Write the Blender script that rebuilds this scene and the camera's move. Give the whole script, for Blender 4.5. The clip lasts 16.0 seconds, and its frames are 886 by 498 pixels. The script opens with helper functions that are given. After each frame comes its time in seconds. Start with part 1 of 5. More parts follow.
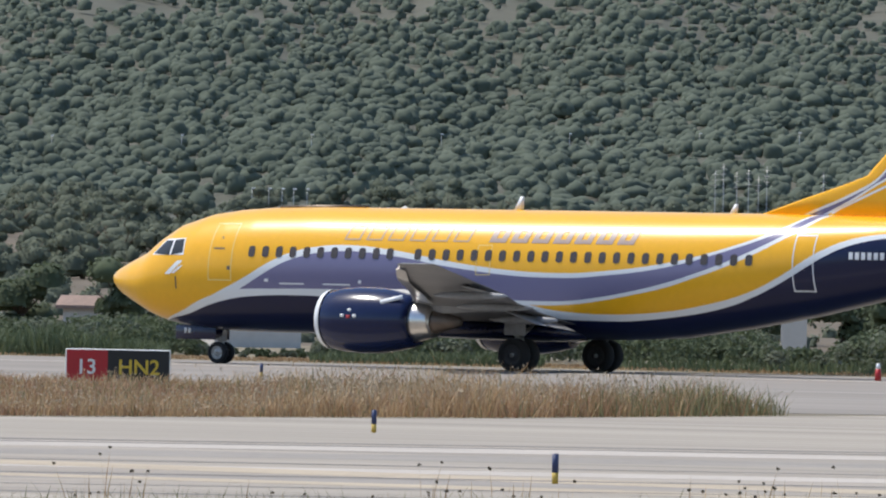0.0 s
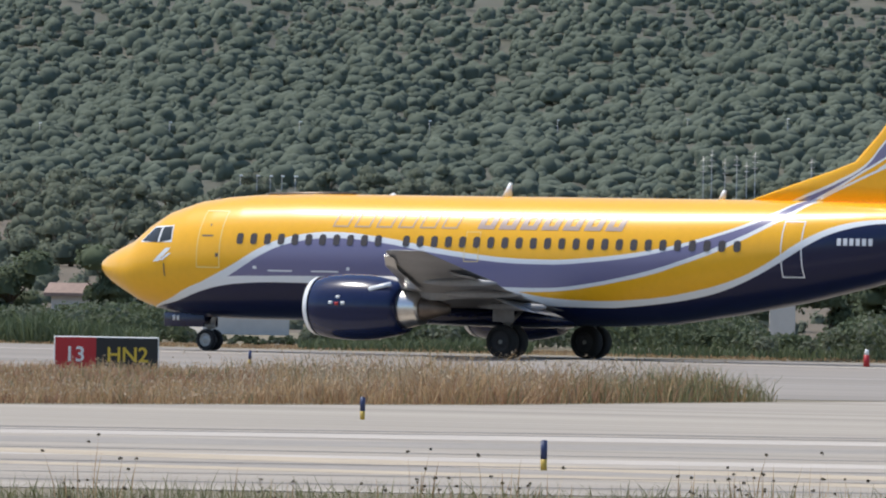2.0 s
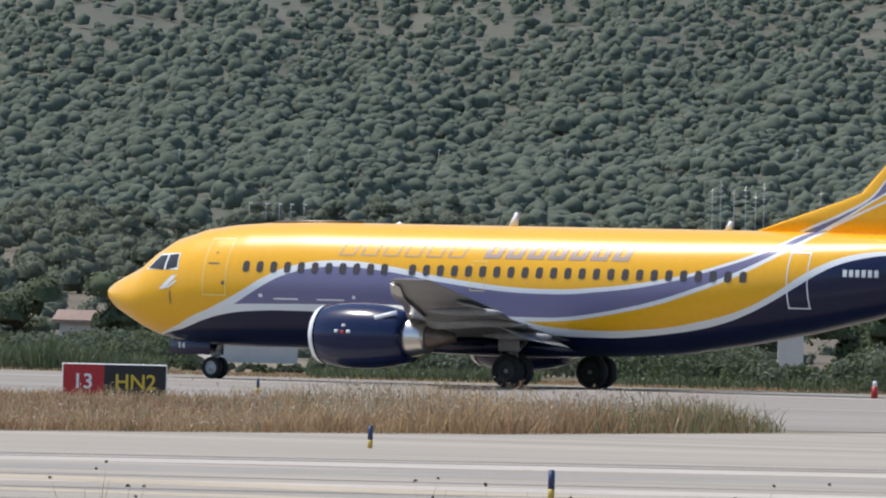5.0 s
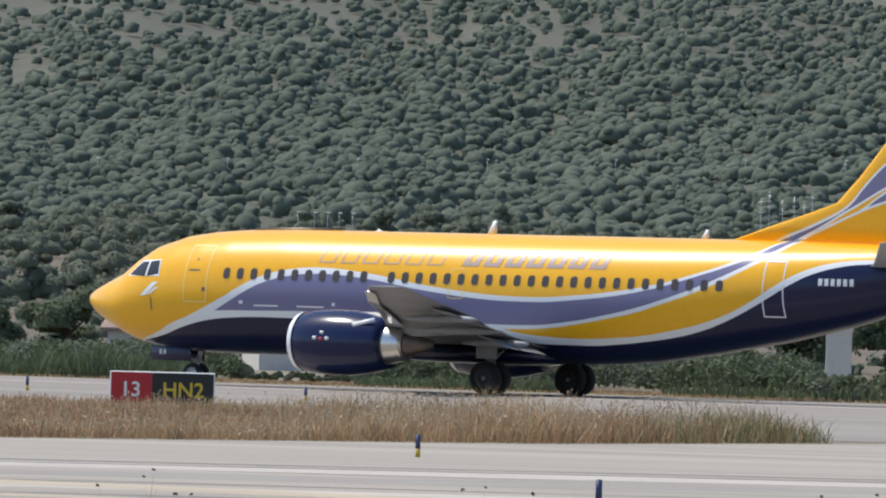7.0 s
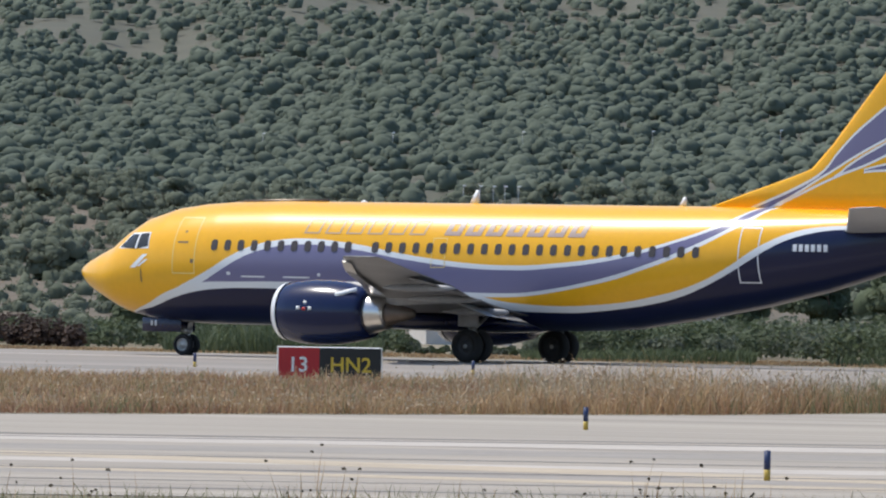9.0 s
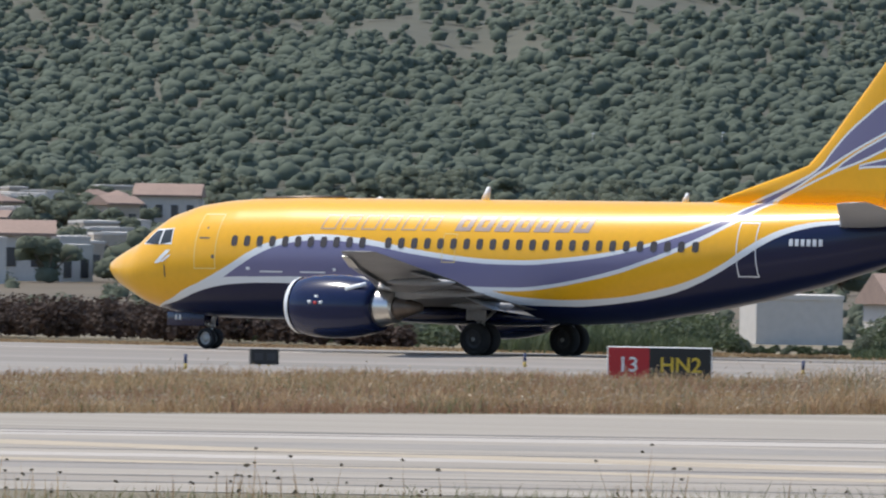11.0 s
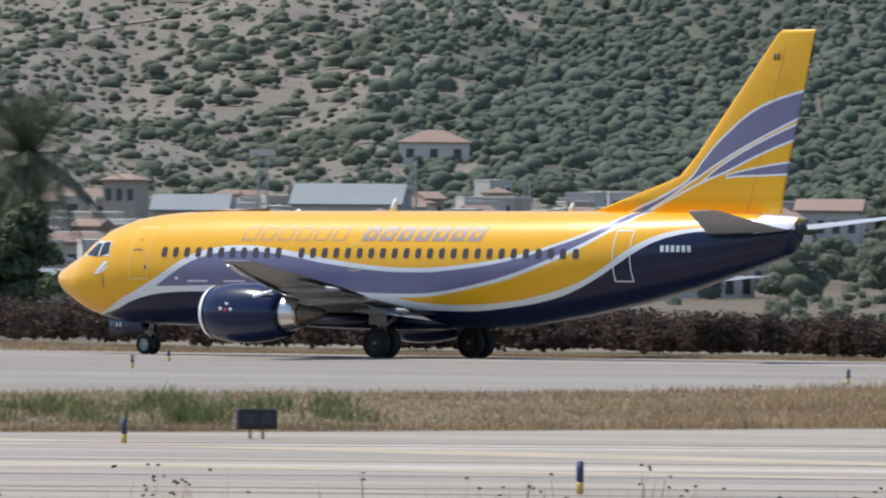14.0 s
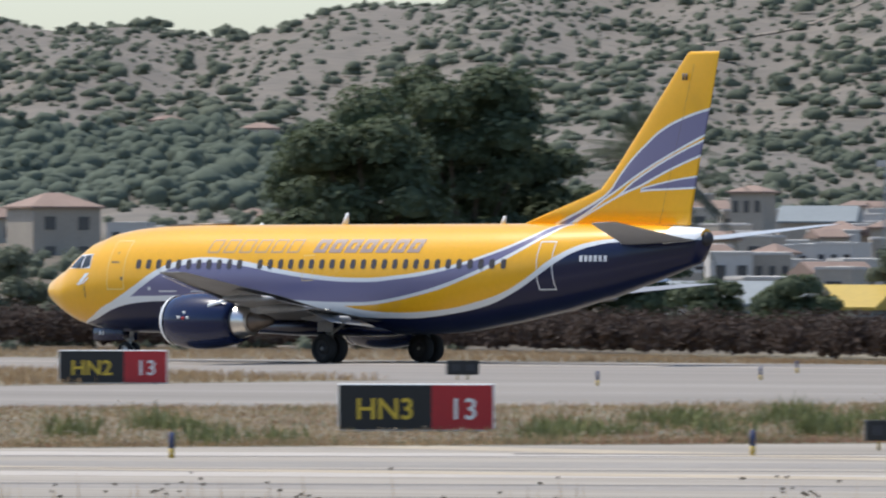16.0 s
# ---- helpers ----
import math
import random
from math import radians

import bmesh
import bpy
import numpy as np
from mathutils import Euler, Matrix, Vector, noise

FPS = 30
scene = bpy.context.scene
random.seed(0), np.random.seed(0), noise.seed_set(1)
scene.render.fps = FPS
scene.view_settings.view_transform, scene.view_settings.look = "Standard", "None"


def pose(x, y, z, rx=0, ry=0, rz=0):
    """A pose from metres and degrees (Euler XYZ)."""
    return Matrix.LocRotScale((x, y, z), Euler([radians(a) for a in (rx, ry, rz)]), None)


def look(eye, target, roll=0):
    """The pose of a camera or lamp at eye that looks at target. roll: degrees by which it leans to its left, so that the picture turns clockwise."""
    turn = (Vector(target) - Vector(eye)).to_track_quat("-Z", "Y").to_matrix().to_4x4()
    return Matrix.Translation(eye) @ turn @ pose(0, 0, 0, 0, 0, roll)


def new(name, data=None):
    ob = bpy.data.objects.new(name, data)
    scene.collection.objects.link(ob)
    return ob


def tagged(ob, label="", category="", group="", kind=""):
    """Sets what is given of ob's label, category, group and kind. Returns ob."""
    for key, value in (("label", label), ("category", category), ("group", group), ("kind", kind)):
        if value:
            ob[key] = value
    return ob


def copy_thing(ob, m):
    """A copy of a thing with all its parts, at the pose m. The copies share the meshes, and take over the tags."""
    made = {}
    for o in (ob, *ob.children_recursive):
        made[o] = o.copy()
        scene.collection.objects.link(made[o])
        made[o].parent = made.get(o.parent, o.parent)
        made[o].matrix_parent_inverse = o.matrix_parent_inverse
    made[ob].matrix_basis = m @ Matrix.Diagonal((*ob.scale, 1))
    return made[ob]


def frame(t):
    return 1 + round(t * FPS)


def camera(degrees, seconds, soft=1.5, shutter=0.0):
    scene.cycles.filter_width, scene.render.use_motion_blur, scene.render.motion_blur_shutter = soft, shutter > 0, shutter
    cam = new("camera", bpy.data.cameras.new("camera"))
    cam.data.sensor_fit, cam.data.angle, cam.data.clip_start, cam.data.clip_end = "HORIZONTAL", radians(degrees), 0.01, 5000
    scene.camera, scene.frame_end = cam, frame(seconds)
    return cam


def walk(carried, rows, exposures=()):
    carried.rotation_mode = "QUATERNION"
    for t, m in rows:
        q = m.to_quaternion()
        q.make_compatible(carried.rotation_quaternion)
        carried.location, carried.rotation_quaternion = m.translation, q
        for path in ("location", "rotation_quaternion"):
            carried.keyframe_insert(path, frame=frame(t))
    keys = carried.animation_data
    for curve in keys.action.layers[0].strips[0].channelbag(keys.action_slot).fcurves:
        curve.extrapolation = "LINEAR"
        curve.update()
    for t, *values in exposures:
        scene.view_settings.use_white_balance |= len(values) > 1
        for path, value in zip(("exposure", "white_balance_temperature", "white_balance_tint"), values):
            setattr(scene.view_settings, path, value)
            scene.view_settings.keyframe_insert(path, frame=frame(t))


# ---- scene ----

# ---------- camera: a long lens on one spot, panning after the airliner ----------
EYE = (0.0, 0.0, 2.55)
cam = camera(5.3193, 16.0, soft=2.1, shutter=0.3)
# seconds, pan, tilt, lean in degrees
PAN = [(0.0, -0.967, 0.233, 1.166), (0.5, -0.981, 0.101, 1.085), (1.0, -1.014, 0.013, 1.067), (1.5, -0.648, 0.148, 1.235),
       (2.0, -0.895, 0.155, 1.053), (2.5, -0.418, 0.291, 1.027), (3.0, -0.379, 0.427, 1.239), (3.5, -0.461, 0.384, 1.356),
       (4.0, -0.748, 0.379, 1.459), (4.5, -0.680, 0.501, 1.414), (5.0, -0.951, 0.329, 1.388), (5.2, -0.947, 0.359, 1.404),
       (7.3, -1.259, 0.376, 1.607), (7.5, -1.121, 0.355, 1.553), (8.0, -1.402, 0.219, 1.293), (8.2, -1.637, 0.167, 1.205),
       (10.3, -3.108, 0.245, 0.979), (10.5, -3.412, 0.226, 0.998), (11.0, -4.217, 0.159, 0.951), (11.5, -4.631, 0.103, 0.835),
       (12.0, -5.147, 0.222, 0.864), (12.5, -5.747, 0.181, 0.723), (13.0, -6.682, 0.143, 0.608), (13.5, -7.364, 0.182, 0.654),
       (14.0, -8.192, 0.208, 0.422), (14.5, -8.981, 0.197, 0.194), (15.0, -9.943, 0.320, 0.332), (15.5, -10.711, 0.319, 0.322),
       (16.0, -11.961, 0.262, 0.115)]


def aim(pan, tilt, lean):
    a, e = radians(pan), radians(tilt)
    way = Vector((math.sin(a) * math.cos(e), math.cos(a) * math.cos(e), math.sin(e)))
    return look(EYE, Vector(EYE) + way * 100.0, lean)


walk(cam, [(t, aim(p, e, r)) for t, p, e, r in PAN])

# ---------- light: high sun, clear summer sky ----------
SUN_WAY = Vector((-0.432, 0.145, 0.89)).normalized()
world = bpy.data.worlds.new("sky")
scene.world = world
world.use_nodes = True
sky = world.node_tree.nodes.new("ShaderNodeTexSky")
sky.sky_type, sky.sun_disc = "NISHITA", False
sky.sun_elevation = math.asin(SUN_WAY.z)
sky.sun_rotation = math.atan2(SUN_WAY.x, SUN_WAY.y)
sky.air_density, sky.dust_density = 1.0, 1.2
sky.ozone_density = 4.0
back = world.node_tree.nodes["Background"]
back.inputs["Strength"].default_value = 0.15
world.node_tree.links.new(sky.outputs["Color"], back.inputs["Color"])
sun = new("sun", bpy.data.lights.new("sun", "SUN"))
sun.data.energy, sun.data.angle, sun.data.color = 3.4, radians(0.53), (1.0, 0.95, 0.865)
sun.matrix_world = look((0, 0, 300), Vector((0, 0, 300)) - SUN_WAY)
scene.view_settings.exposure = 0.29

# ---------- materials ----------
def mat(name, color, rough=0.6, metal=0.0, vary=0.15, scale=3.0, fine=40.0, bump=0.0, coords="Object", per_island=0.0,
        per_object=0.0, other=None, stretch=(1, 1, 1), coat=0.0, spec=0.5):
    m = bpy.data.materials.new(name)
    m.use_nodes = True
    nt = m.node_tree
    bsdf = nt.nodes["Principled BSDF"]
    bsdf.inputs["Roughness"].default_value = rough
    bsdf.inputs["Metallic"].default_value = metal
    bsdf.inputs["Coat Weight"].default_value = coat
    bsdf.inputs["Coat Roughness"].default_value = 0.06
    bsdf.inputs["Specular IOR Level"].default_value = spec
    tc = nt.nodes.new("ShaderNodeTexCoord")
    mp = nt.nodes.new("ShaderNodeMapping")
    mp.inputs["Scale"].default_value = stretch
    nt.links.new(tc.outputs[coords], mp.inputs["Vector"])
    n1 = nt.nodes.new("ShaderNodeTexNoise")
    n1.inputs["Scale"].default_value, n1.inputs["Detail"].default_value = scale, 5.0
    n2 = nt.nodes.new("ShaderNodeTexNoise")
    n2.inputs["Scale"].default_value, n2.inputs["Detail"].default_value = fine, 3.0
    for n in (n1, n2):
        nt.links.new(mp.outputs["Vector"], n.inputs["Vector"])
    add = nt.nodes.new("ShaderNodeMath")
    add.operation = "ADD"
    nt.links.new(n1.outputs["Fac"], add.inputs[0])
    nt.links.new(n2.outputs["Fac"], add.inputs[1])
    last = add.outputs[0]
    total = 1.0
    if per_island or per_object:
        src = nt.nodes.new("ShaderNodeNewGeometry").outputs["Random Per Island"] if per_island else nt.nodes.new("ShaderNodeObjectInfo").outputs["Random"]
        k = nt.nodes.new("ShaderNodeMath")
        k.operation = "MULTIPLY_ADD"
        nt.links.new(src, k.inputs[0])
        k.inputs[1].default_value = per_island or per_object
        nt.links.new(last, k.inputs[2])
        last = k.outputs[0]
        total += (per_island or per_object) / 2
    mr = nt.nodes.new("ShaderNodeMapRange")
    mr.inputs["From Min"].default_value, mr.inputs["From Max"].default_value = total - 0.55, total + 0.55
    nt.links.new(last, mr.inputs["Value"])
    mix = nt.nodes.new("ShaderNodeMix")
    mix.data_type = "RGBA"
    lo = [max(0.0, c * (1 - vary)) for c in color]
    hi = list(other) if other else [min(1.0, c * (1 + vary)) for c in color]
    mix.inputs["A"].default_value = (*lo, 1)
    mix.inputs["B"].default_value = (*hi, 1)
    nt.links.new(mr.outputs["Result"], mix.inputs["Factor"])
    nt.links.new(mix.outputs["Result"], bsdf.inputs["Base Color"])
    if bump:
        b = nt.nodes.new("ShaderNodeBump")
        b.inputs["Strength"].default_value, b.inputs["Distance"].default_value = bump, 0.05
        nt.links.new(n2.outputs["Fac"], b.inputs["Height"])
        nt.links.new(b.outputs["Normal"], bsdf.inputs["Normal"])
    return m


def leafy(m, share):
    """Let part of the light through thin leaves."""
    nt = m.node_tree
    bsdf, out = nt.nodes["Principled BSDF"], nt.nodes["Material Output"]
    thin = nt.nodes.new("ShaderNodeBsdfTranslucent")
    nt.links.new(bsdf.inputs["Base Color"].links[0].from_socket, thin.inputs["Color"])
    mix = nt.nodes.new("ShaderNodeMixShader")
    mix.inputs[0].default_value = share
    nt.links.new(bsdf.outputs[0], mix.inputs[1])
    nt.links.new(thin.outputs[0], mix.inputs[2])
    nt.links.new(mix.outputs[0], out.inputs["Surface"])
    return m


def curve_node(nt, x_socket, points, xmax, zmax):
    node = nt.nodes.new("ShaderNodeFloatCurve")
    c = node.mapping.curves[0]
    pts = [(x / xmax, z / zmax) for x, z in points]
    c.points[0].location, c.points[1].location = pts[0], pts[-1]
    for q in pts[1:-1]:
        c.points.new(*q)
    for q in c.points:
        q.handle_type = "AUTO_CLAMPED"
    node.mapping.update()
    nt.links.new(x_socket, node.inputs["Value"])
    k = nt.nodes.new("ShaderNodeMath")
    k.operation = "MULTIPLY"
    k.inputs[1].default_value = zmax
    nt.links.new(node.outputs["Value"], k.inputs[0])
    return k.outputs[0]


YELLOW, NAVY, LILAC, WHITE = (0.82, 0.415, 0.014), (0.003, 0.007, 0.04), (0.17, 0.16, 0.27), (0.74, 0.76, 0.76)


def livery(name, layers):
    """Glossy paint whose colour changes below each wavy line z(x). layers: (points, offset, colour, x_from)."""
    m = mat(name, YELLOW, rough=0.30, vary=0.07, scale=0.35, fine=5.0, spec=0.28, coat=0.3)
    m.node_tree.nodes["Principled BSDF"].inputs["Coat Roughness"].default_value = 0.17
    nt = m.node_tree
    bsdf = nt.nodes["Principled BSDF"]
    base = bsdf.inputs["Base Color"].links[0].from_socket
    tc = nt.nodes.new("ShaderNodeTexCoord")
    sep = nt.nodes.new("ShaderNodeSeparateXYZ")
    nt.links.new(tc.outputs["Object"], sep.inputs[0])
    xs = nt.nodes.new("ShaderNodeMath")
    xs.operation = "DIVIDE"
    xs.inputs[1].default_value = 34.0
    nt.links.new(sep.outputs["X"], xs.inputs[0])
    cache = {}
    yellow = base
    col = base
    for points, off, colour, start in layers:
        key = id(points)
        if key not in cache:
            cache[key] = curve_node(nt, xs.outputs[0], points, 34.0, 12.0)
        a = nt.nodes.new("ShaderNodeMath")
        a.operation = "ADD"
        a.inputs[1].default_value = off
        nt.links.new(cache[key], a.inputs[0])
        lt = nt.nodes.new("ShaderNodeMath")
        lt.operation = "LESS_THAN"
        nt.links.new(sep.outputs["Z"], lt.inputs[0])
        nt.links.new(a.outputs[0], lt.inputs[1])
        fac = lt.outputs[0]
        if start:
            g = nt.nodes.new("ShaderNodeMath")
            g.operation = "GREATER_THAN"
            g.inputs[1].default_value = start
            nt.links.new(sep.outputs["X"], g.inputs[0])
            mu = nt.nodes.new("ShaderNodeMath")
            mu.operation = "MULTIPLY"
            nt.links.new(fac, mu.inputs[0])
            nt.links.new(g.outputs[0], mu.inputs[1])
            fac = mu.outputs[0]
        mix = nt.nodes.new("ShaderNodeMix")
        mix.data_type = "RGBA"
        nt.links.new(fac, mix.inputs["Factor"])
        nt.links.new(col, mix.inputs["A"])
        if colour is None:
            nt.links.new(yellow, mix.inputs["B"])
        else:
            mix.inputs["B"].default_value = (*colour, 1)
        col = mix.outputs["Result"]
    nt.links.new(col, bsdf.inputs["Base Color"])
    return m


C1 = [(0, 0.9), (2.0, 1.30), (3.5, 1.72), (5.14, 2.36), (6.04, 2.77), (6.87, 3.22), (7.66, 3.55), (8.66, 3.76), (9.6, 3.82), (11.36, 3.69),
      (13.46, 3.37), (14.7, 3.22), (16.1, 3.10), (17.5, 3.07), (18.74, 3.13), (21.1, 3.42), (22.98, 3.87), (24.68, 4.49), (25.5, 5.0), (26.5, 5.9), (34, 8)]
C1B = [(0, 0.7), (2.0, 1.15), (5.6, 2.30), (6.46, 2.74), (7.09, 3.08), (7.69, 3.33), (8.7, 3.56), (9.72, 3.63), (11.39, 3.51), (13.48, 3.20),
       (16.13, 2.94), (17.54, 2.92), (18.75, 2.99), (21.11, 3.29), (23.0, 3.78), (24.73, 4.41), (25.6, 4.98), (26.5, 5.7), (34, 8)]
C2 = [(0, 0.72), (2.0, 1.17), (5.6, 2.36), (7.26, 2.41), (8.93, 2.43), (11.4, 2.38), (16.66, 2.19), (17.5, 2.20), (18.7, 2.33), (19.92, 2.54),
      (21.12, 2.81), (22.09, 3.10), (23.04, 3.43), (23.95, 3.81), (24.79, 4.23), (25.54, 4.68), (26.3, 5.3), (34, 8)]
C2B = [(0, 0.68), (2.0, 1.13), (5.6, 2.2), (8.88, 2.21), (16.62, 2.06), (17.85, 2.11), (18.67, 2.21), (19.9, 2.42), (21.11, 2.67),
       (22.09, 2.97), (23.05, 3.29), (23.97, 3.67), (24.83, 4.11), (25.61, 4.58), (26.4, 5.2), (34, 8)]
C3 = [(0, 0.7), (2.0, 1.15), (5.6, 2.22), (8.88, 2.23), (16.0, 2.1), (17.0, 1.93), (17.77, 1.86), (18.9, 1.82), (20.35, 1.88), (21.35, 1.98),
      (22.34, 2.16), (23.34, 2.39), (24.14, 2.66), (24.73, 2.93), (25.31, 3.25), (25.86, 3.61), (26.38, 3.91), (27.05, 4.20), (27.74, 4.37), (28.6, 4.46), (34, 4.55)]
C3B = [(0, 0.5), (2.0, 1.28), (3.5, 1.56), (4.58, 1.88), (5.5, 2.08), (6.37, 2.17), (7.64, 2.21), (8.88, 2.2), (12.5, 1.95), (17.66, 1.62), (19.26, 1.61),
       (20.26, 1.67), (21.27, 1.78), (22.26, 1.93), (23.27, 2.16), (24.09, 2.45), (24.7, 2.72), (25.3, 3.03), (25.87, 3.36), (26.4, 3.68), (27.09, 4.01), (27.79, 4.21), (28.6, 4.33), (34, 4.45)]
E1 = [(0, 4.0), (22, 4.0), (24, 4.42), (25, 4.92), (26.5, 5.52), (27.5, 6.03), (28.11, 6.68), (28.65, 7.22), (29.3, 7.74), (30.0, 8.23), (30.92, 8.63), (32.26, 8.99), (34, 9.3)]
E1B = [(0, 4.0), (22, 4.0), (24, 4.42), (25, 4.75), (26.5, 5.42), (27.5, 5.98), (27.79, 6.13), (28.77, 6.68), (30.07, 7.32), (32.0, 8.16), (34, 9.0)]
E2 = [(0, 4.0), (22, 4.0), (24, 4.42), (25, 4.66), (26.5, 5.33), (28.2, 6.06), (28.45, 6.26), (29.64, 6.92), (30.72, 7.41), (32.02, 7.92), (34, 8.6)]
E2B = [(0, 4.0), (22, 4.0), (24, 4.42), (25, 4.68), (26.5, 5.35), (28.2, 6.08), (29.04, 6.37), (30.08, 6.81), (30.94, 7.14), (31.85, 7.45), (34, 8.2)]
E3 = [(0, 4.0), (28, 6.0), (28.9, 6.14), (29.17, 6.22), (30.52, 6.48), (31.65, 6.63), (34, 6.9)]
E3B = [(0, 4.0), (28, 6.0), (28.9, 6.14), (29.17, 6.19), (30.52, 6.25), (31.56, 6.29), (34, 6.4)]
M_FUSELAGE = livery("painted_skin", [(C1, 0, WHITE, 0), (C1B, 0, LILAC, 0), (C2, 0, WHITE, 0), (C2B, 0, None, 0), (C3, 0, WHITE, 0), (C3B, 0, NAVY, 0)])
M_FIN = livery("painted_fin", [(E1, 0.09, WHITE, 0), (E1, 0, LILAC, 0), (E1B, 0, WHITE, 0), (E1B, -0.08, None, 0), (E2, 0.08, WHITE, 28.0), (E2, 0, LILAC, 28.0),
                               (E2B, 0, WHITE, 26.0), (E2B, -0.08, None, 0), (E3, 0.06, WHITE, 29.05), (E3, 0, LILAC, 29.05), (E3B, 0, WHITE, 29.05), (E3B, -0.07, None, 29.05)])
M_NAVY = mat("navy_paint", NAVY, rough=0.25, vary=0.15, scale=0.6, fine=6, coat=0.15)
M_ENGINE = mat("navy_nacelle_paint", (0.006, 0.012, 0.05), rough=0.2, vary=0.15, scale=0.6, fine=6, spec=0.3, coat=0.2)
# tailplane grey lightened for its sunlit top, wing grey darkened for its shaded underside
M_TAIL = mat("sunlit_tailplane_grey", (0.42, 0.425, 0.43), rough=0.35, vary=0.15, scale=0.7, fine=7)
M_GREY = mat("grey_wing_paint", (0.26, 0.26, 0.265), rough=0.5, vary=0.3, scale=0.7, fine=7)
M_WHITE = mat("white_paint", (0.75, 0.76, 0.76), rough=0.35, vary=0.06)
M_STEEL = mat("bare_metal", (0.62, 0.60, 0.57), rough=0.28, metal=1.0, vary=0.15, scale=2)
M_BURNT = mat("burnt_metal", (0.16, 0.13, 0.11), rough=0.5, metal=0.8, vary=0.3)
M_DARK = mat("dark_metal", (0.03, 0.03, 0.035), rough=0.55, vary=0.3)
M_TYRE = mat("tyre_rubber", (0.018, 0.018, 0.019), rough=0.85, vary=0.3)
M_RIM = mat("wheel_rim", (0.38, 0.38, 0.37), rough=0.4, metal=0.6, vary=0.2)
M_GLASS = mat("cabin_glass", (0.075, 0.062, 0.055), rough=0.2, vary=0.3, spec=0.4)
M_CLOUDY = mat("cockpit_glass", (0.035, 0.04, 0.042), rough=0.08, vary=0.2, spec=0.3)
M_LINE = mat("pale_door_outline", (0.82, 0.62, 0.22), rough=0.4, vary=0.1)
M_LILAC = mat("lilac_decal", (0.33, 0.24, 0.20), rough=0.4, vary=0.1)
M_LILAC2 = mat("pale_lilac_decal", (0.46, 0.30, 0.17), rough=0.4, vary=0.1)
M_RED = mat("red_paint", (0.42, 0.015, 0.02), rough=0.45, vary=0.15)
M_BLACK = mat("black_paint", (0.012, 0.012, 0.012), rough=0.5, vary=0.3)
M_SIGNW = mat("sign_white", (0.75, 0.74, 0.70), rough=0.5, vary=0.05)
M_SIGNY = mat("sign_yellow", (0.65, 0.45, 0.04), rough=0.5, vary=0.08)
M_BLUE = mat("marker_blue", (0.02, 0.035, 0.10), rough=0.5, vary=0.15)
M_POSTY = mat("marker_yellow", (0.48, 0.33, 0.05), rough=0.5, vary=0.2)
M_CONCRETE = mat("worn_concrete", (0.295, 0.255, 0.203), rough=0.9, vary=0.42, scale=0.25, fine=1.3, stretch=(0.035, 1, 1), other=(0.43, 0.377, 0.303))
M_ASPHALT = mat("pale_asphalt", (0.235, 0.205, 0.172), rough=0.92, vary=0.35, scale=0.10, fine=0.5, stretch=(0.06, 1, 1), other=(0.32, 0.28, 0.235))
M_PAINTY = mat("faded_yellow_line", (0.40, 0.33, 0.235), rough=0.9, vary=0.25, scale=0.6, fine=5)
M_PAINTW = mat("pale_streak", (0.42, 0.375, 0.32), rough=0.9, vary=0.2, scale=0.5, fine=4)
M_RUBBER = mat("rubber_streak", (0.265, 0.236, 0.20), rough=0.9, vary=0.25, scale=0.4, fine=4)
M_SKID = mat("dark_rubber_streak", (0.17, 0.15, 0.13), rough=0.9, vary=0.35, scale=0.4, fine=4)
M_GROUND = mat("dry_ground", (0.185, 0.15, 0.10), rough=0.95, vary=0.35, scale=0.02, fine=0.6, bump=0.2, other=(0.24, 0.20, 0.12))
M_HILL = mat("scrub_hillside", (0.165, 0.145, 0.112), rough=0.95, vary=0.45, scale=0.02, fine=0.2, other=(0.225, 0.19, 0.148))
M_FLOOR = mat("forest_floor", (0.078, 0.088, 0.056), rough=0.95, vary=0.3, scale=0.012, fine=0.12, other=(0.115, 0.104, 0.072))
M_GROVE = mat("grove_earth", (0.10, 0.082, 0.048), rough=0.95, vary=0.35, scale=0.03, fine=0.4, other=(0.165, 0.125, 0.08))
M_STRAW = leafy(mat("dry_grass_blades", (0.36, 0.20, 0.10), rough=0.85, vary=0.3, scale=0.16, fine=1.2, per_island=0.7, other=(0.62, 0.44, 0.24)), 0.25)
M_RUSSET = leafy(mat("russet_grass_blades", (0.29, 0.145, 0.085), rough=0.85, vary=0.3, scale=0.3, fine=1.5, per_island=0.7, other=(0.50, 0.30, 0.18)), 0.25)
M_TUSSOCK = leafy(mat("green_tussock_blades", (0.15, 0.17, 0.06), rough=0.85, vary=0.3, scale=0.4, fine=2, per_island=0.7, other=(0.27, 0.28, 0.12)), 0.3)
M_HEADS = mat("pale_seed_heads", (0.42, 0.31, 0.20), rough=0.9, vary=0.3, scale=0.2, fine=2, per_island=0.6, other=(0.66, 0.55, 0.40))
M_GREENGRASS = leafy(mat("green_grass_blades", (0.165, 0.15, 0.065), rough=0.85, vary=0.3, scale=0.3, fine=2.0, per_island=0.8, other=(0.28, 0.28, 0.14)), 0.3)
M_WEED = mat("brown_umbels", (0.1, 0.078, 0.05), rough=0.9, vary=0.4, per_island=0.6)
M_PINE = leafy(mat("pine_leaves", (0.135, 0.162, 0.122), rough=0.95, vary=0.22, scale=0.011, fine=0.3, per_island=0.15, other=(0.19, 0.22, 0.17), spec=0.1), 0.3)
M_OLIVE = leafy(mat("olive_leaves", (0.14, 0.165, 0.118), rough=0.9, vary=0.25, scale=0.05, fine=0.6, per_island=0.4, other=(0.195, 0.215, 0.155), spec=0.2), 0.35)
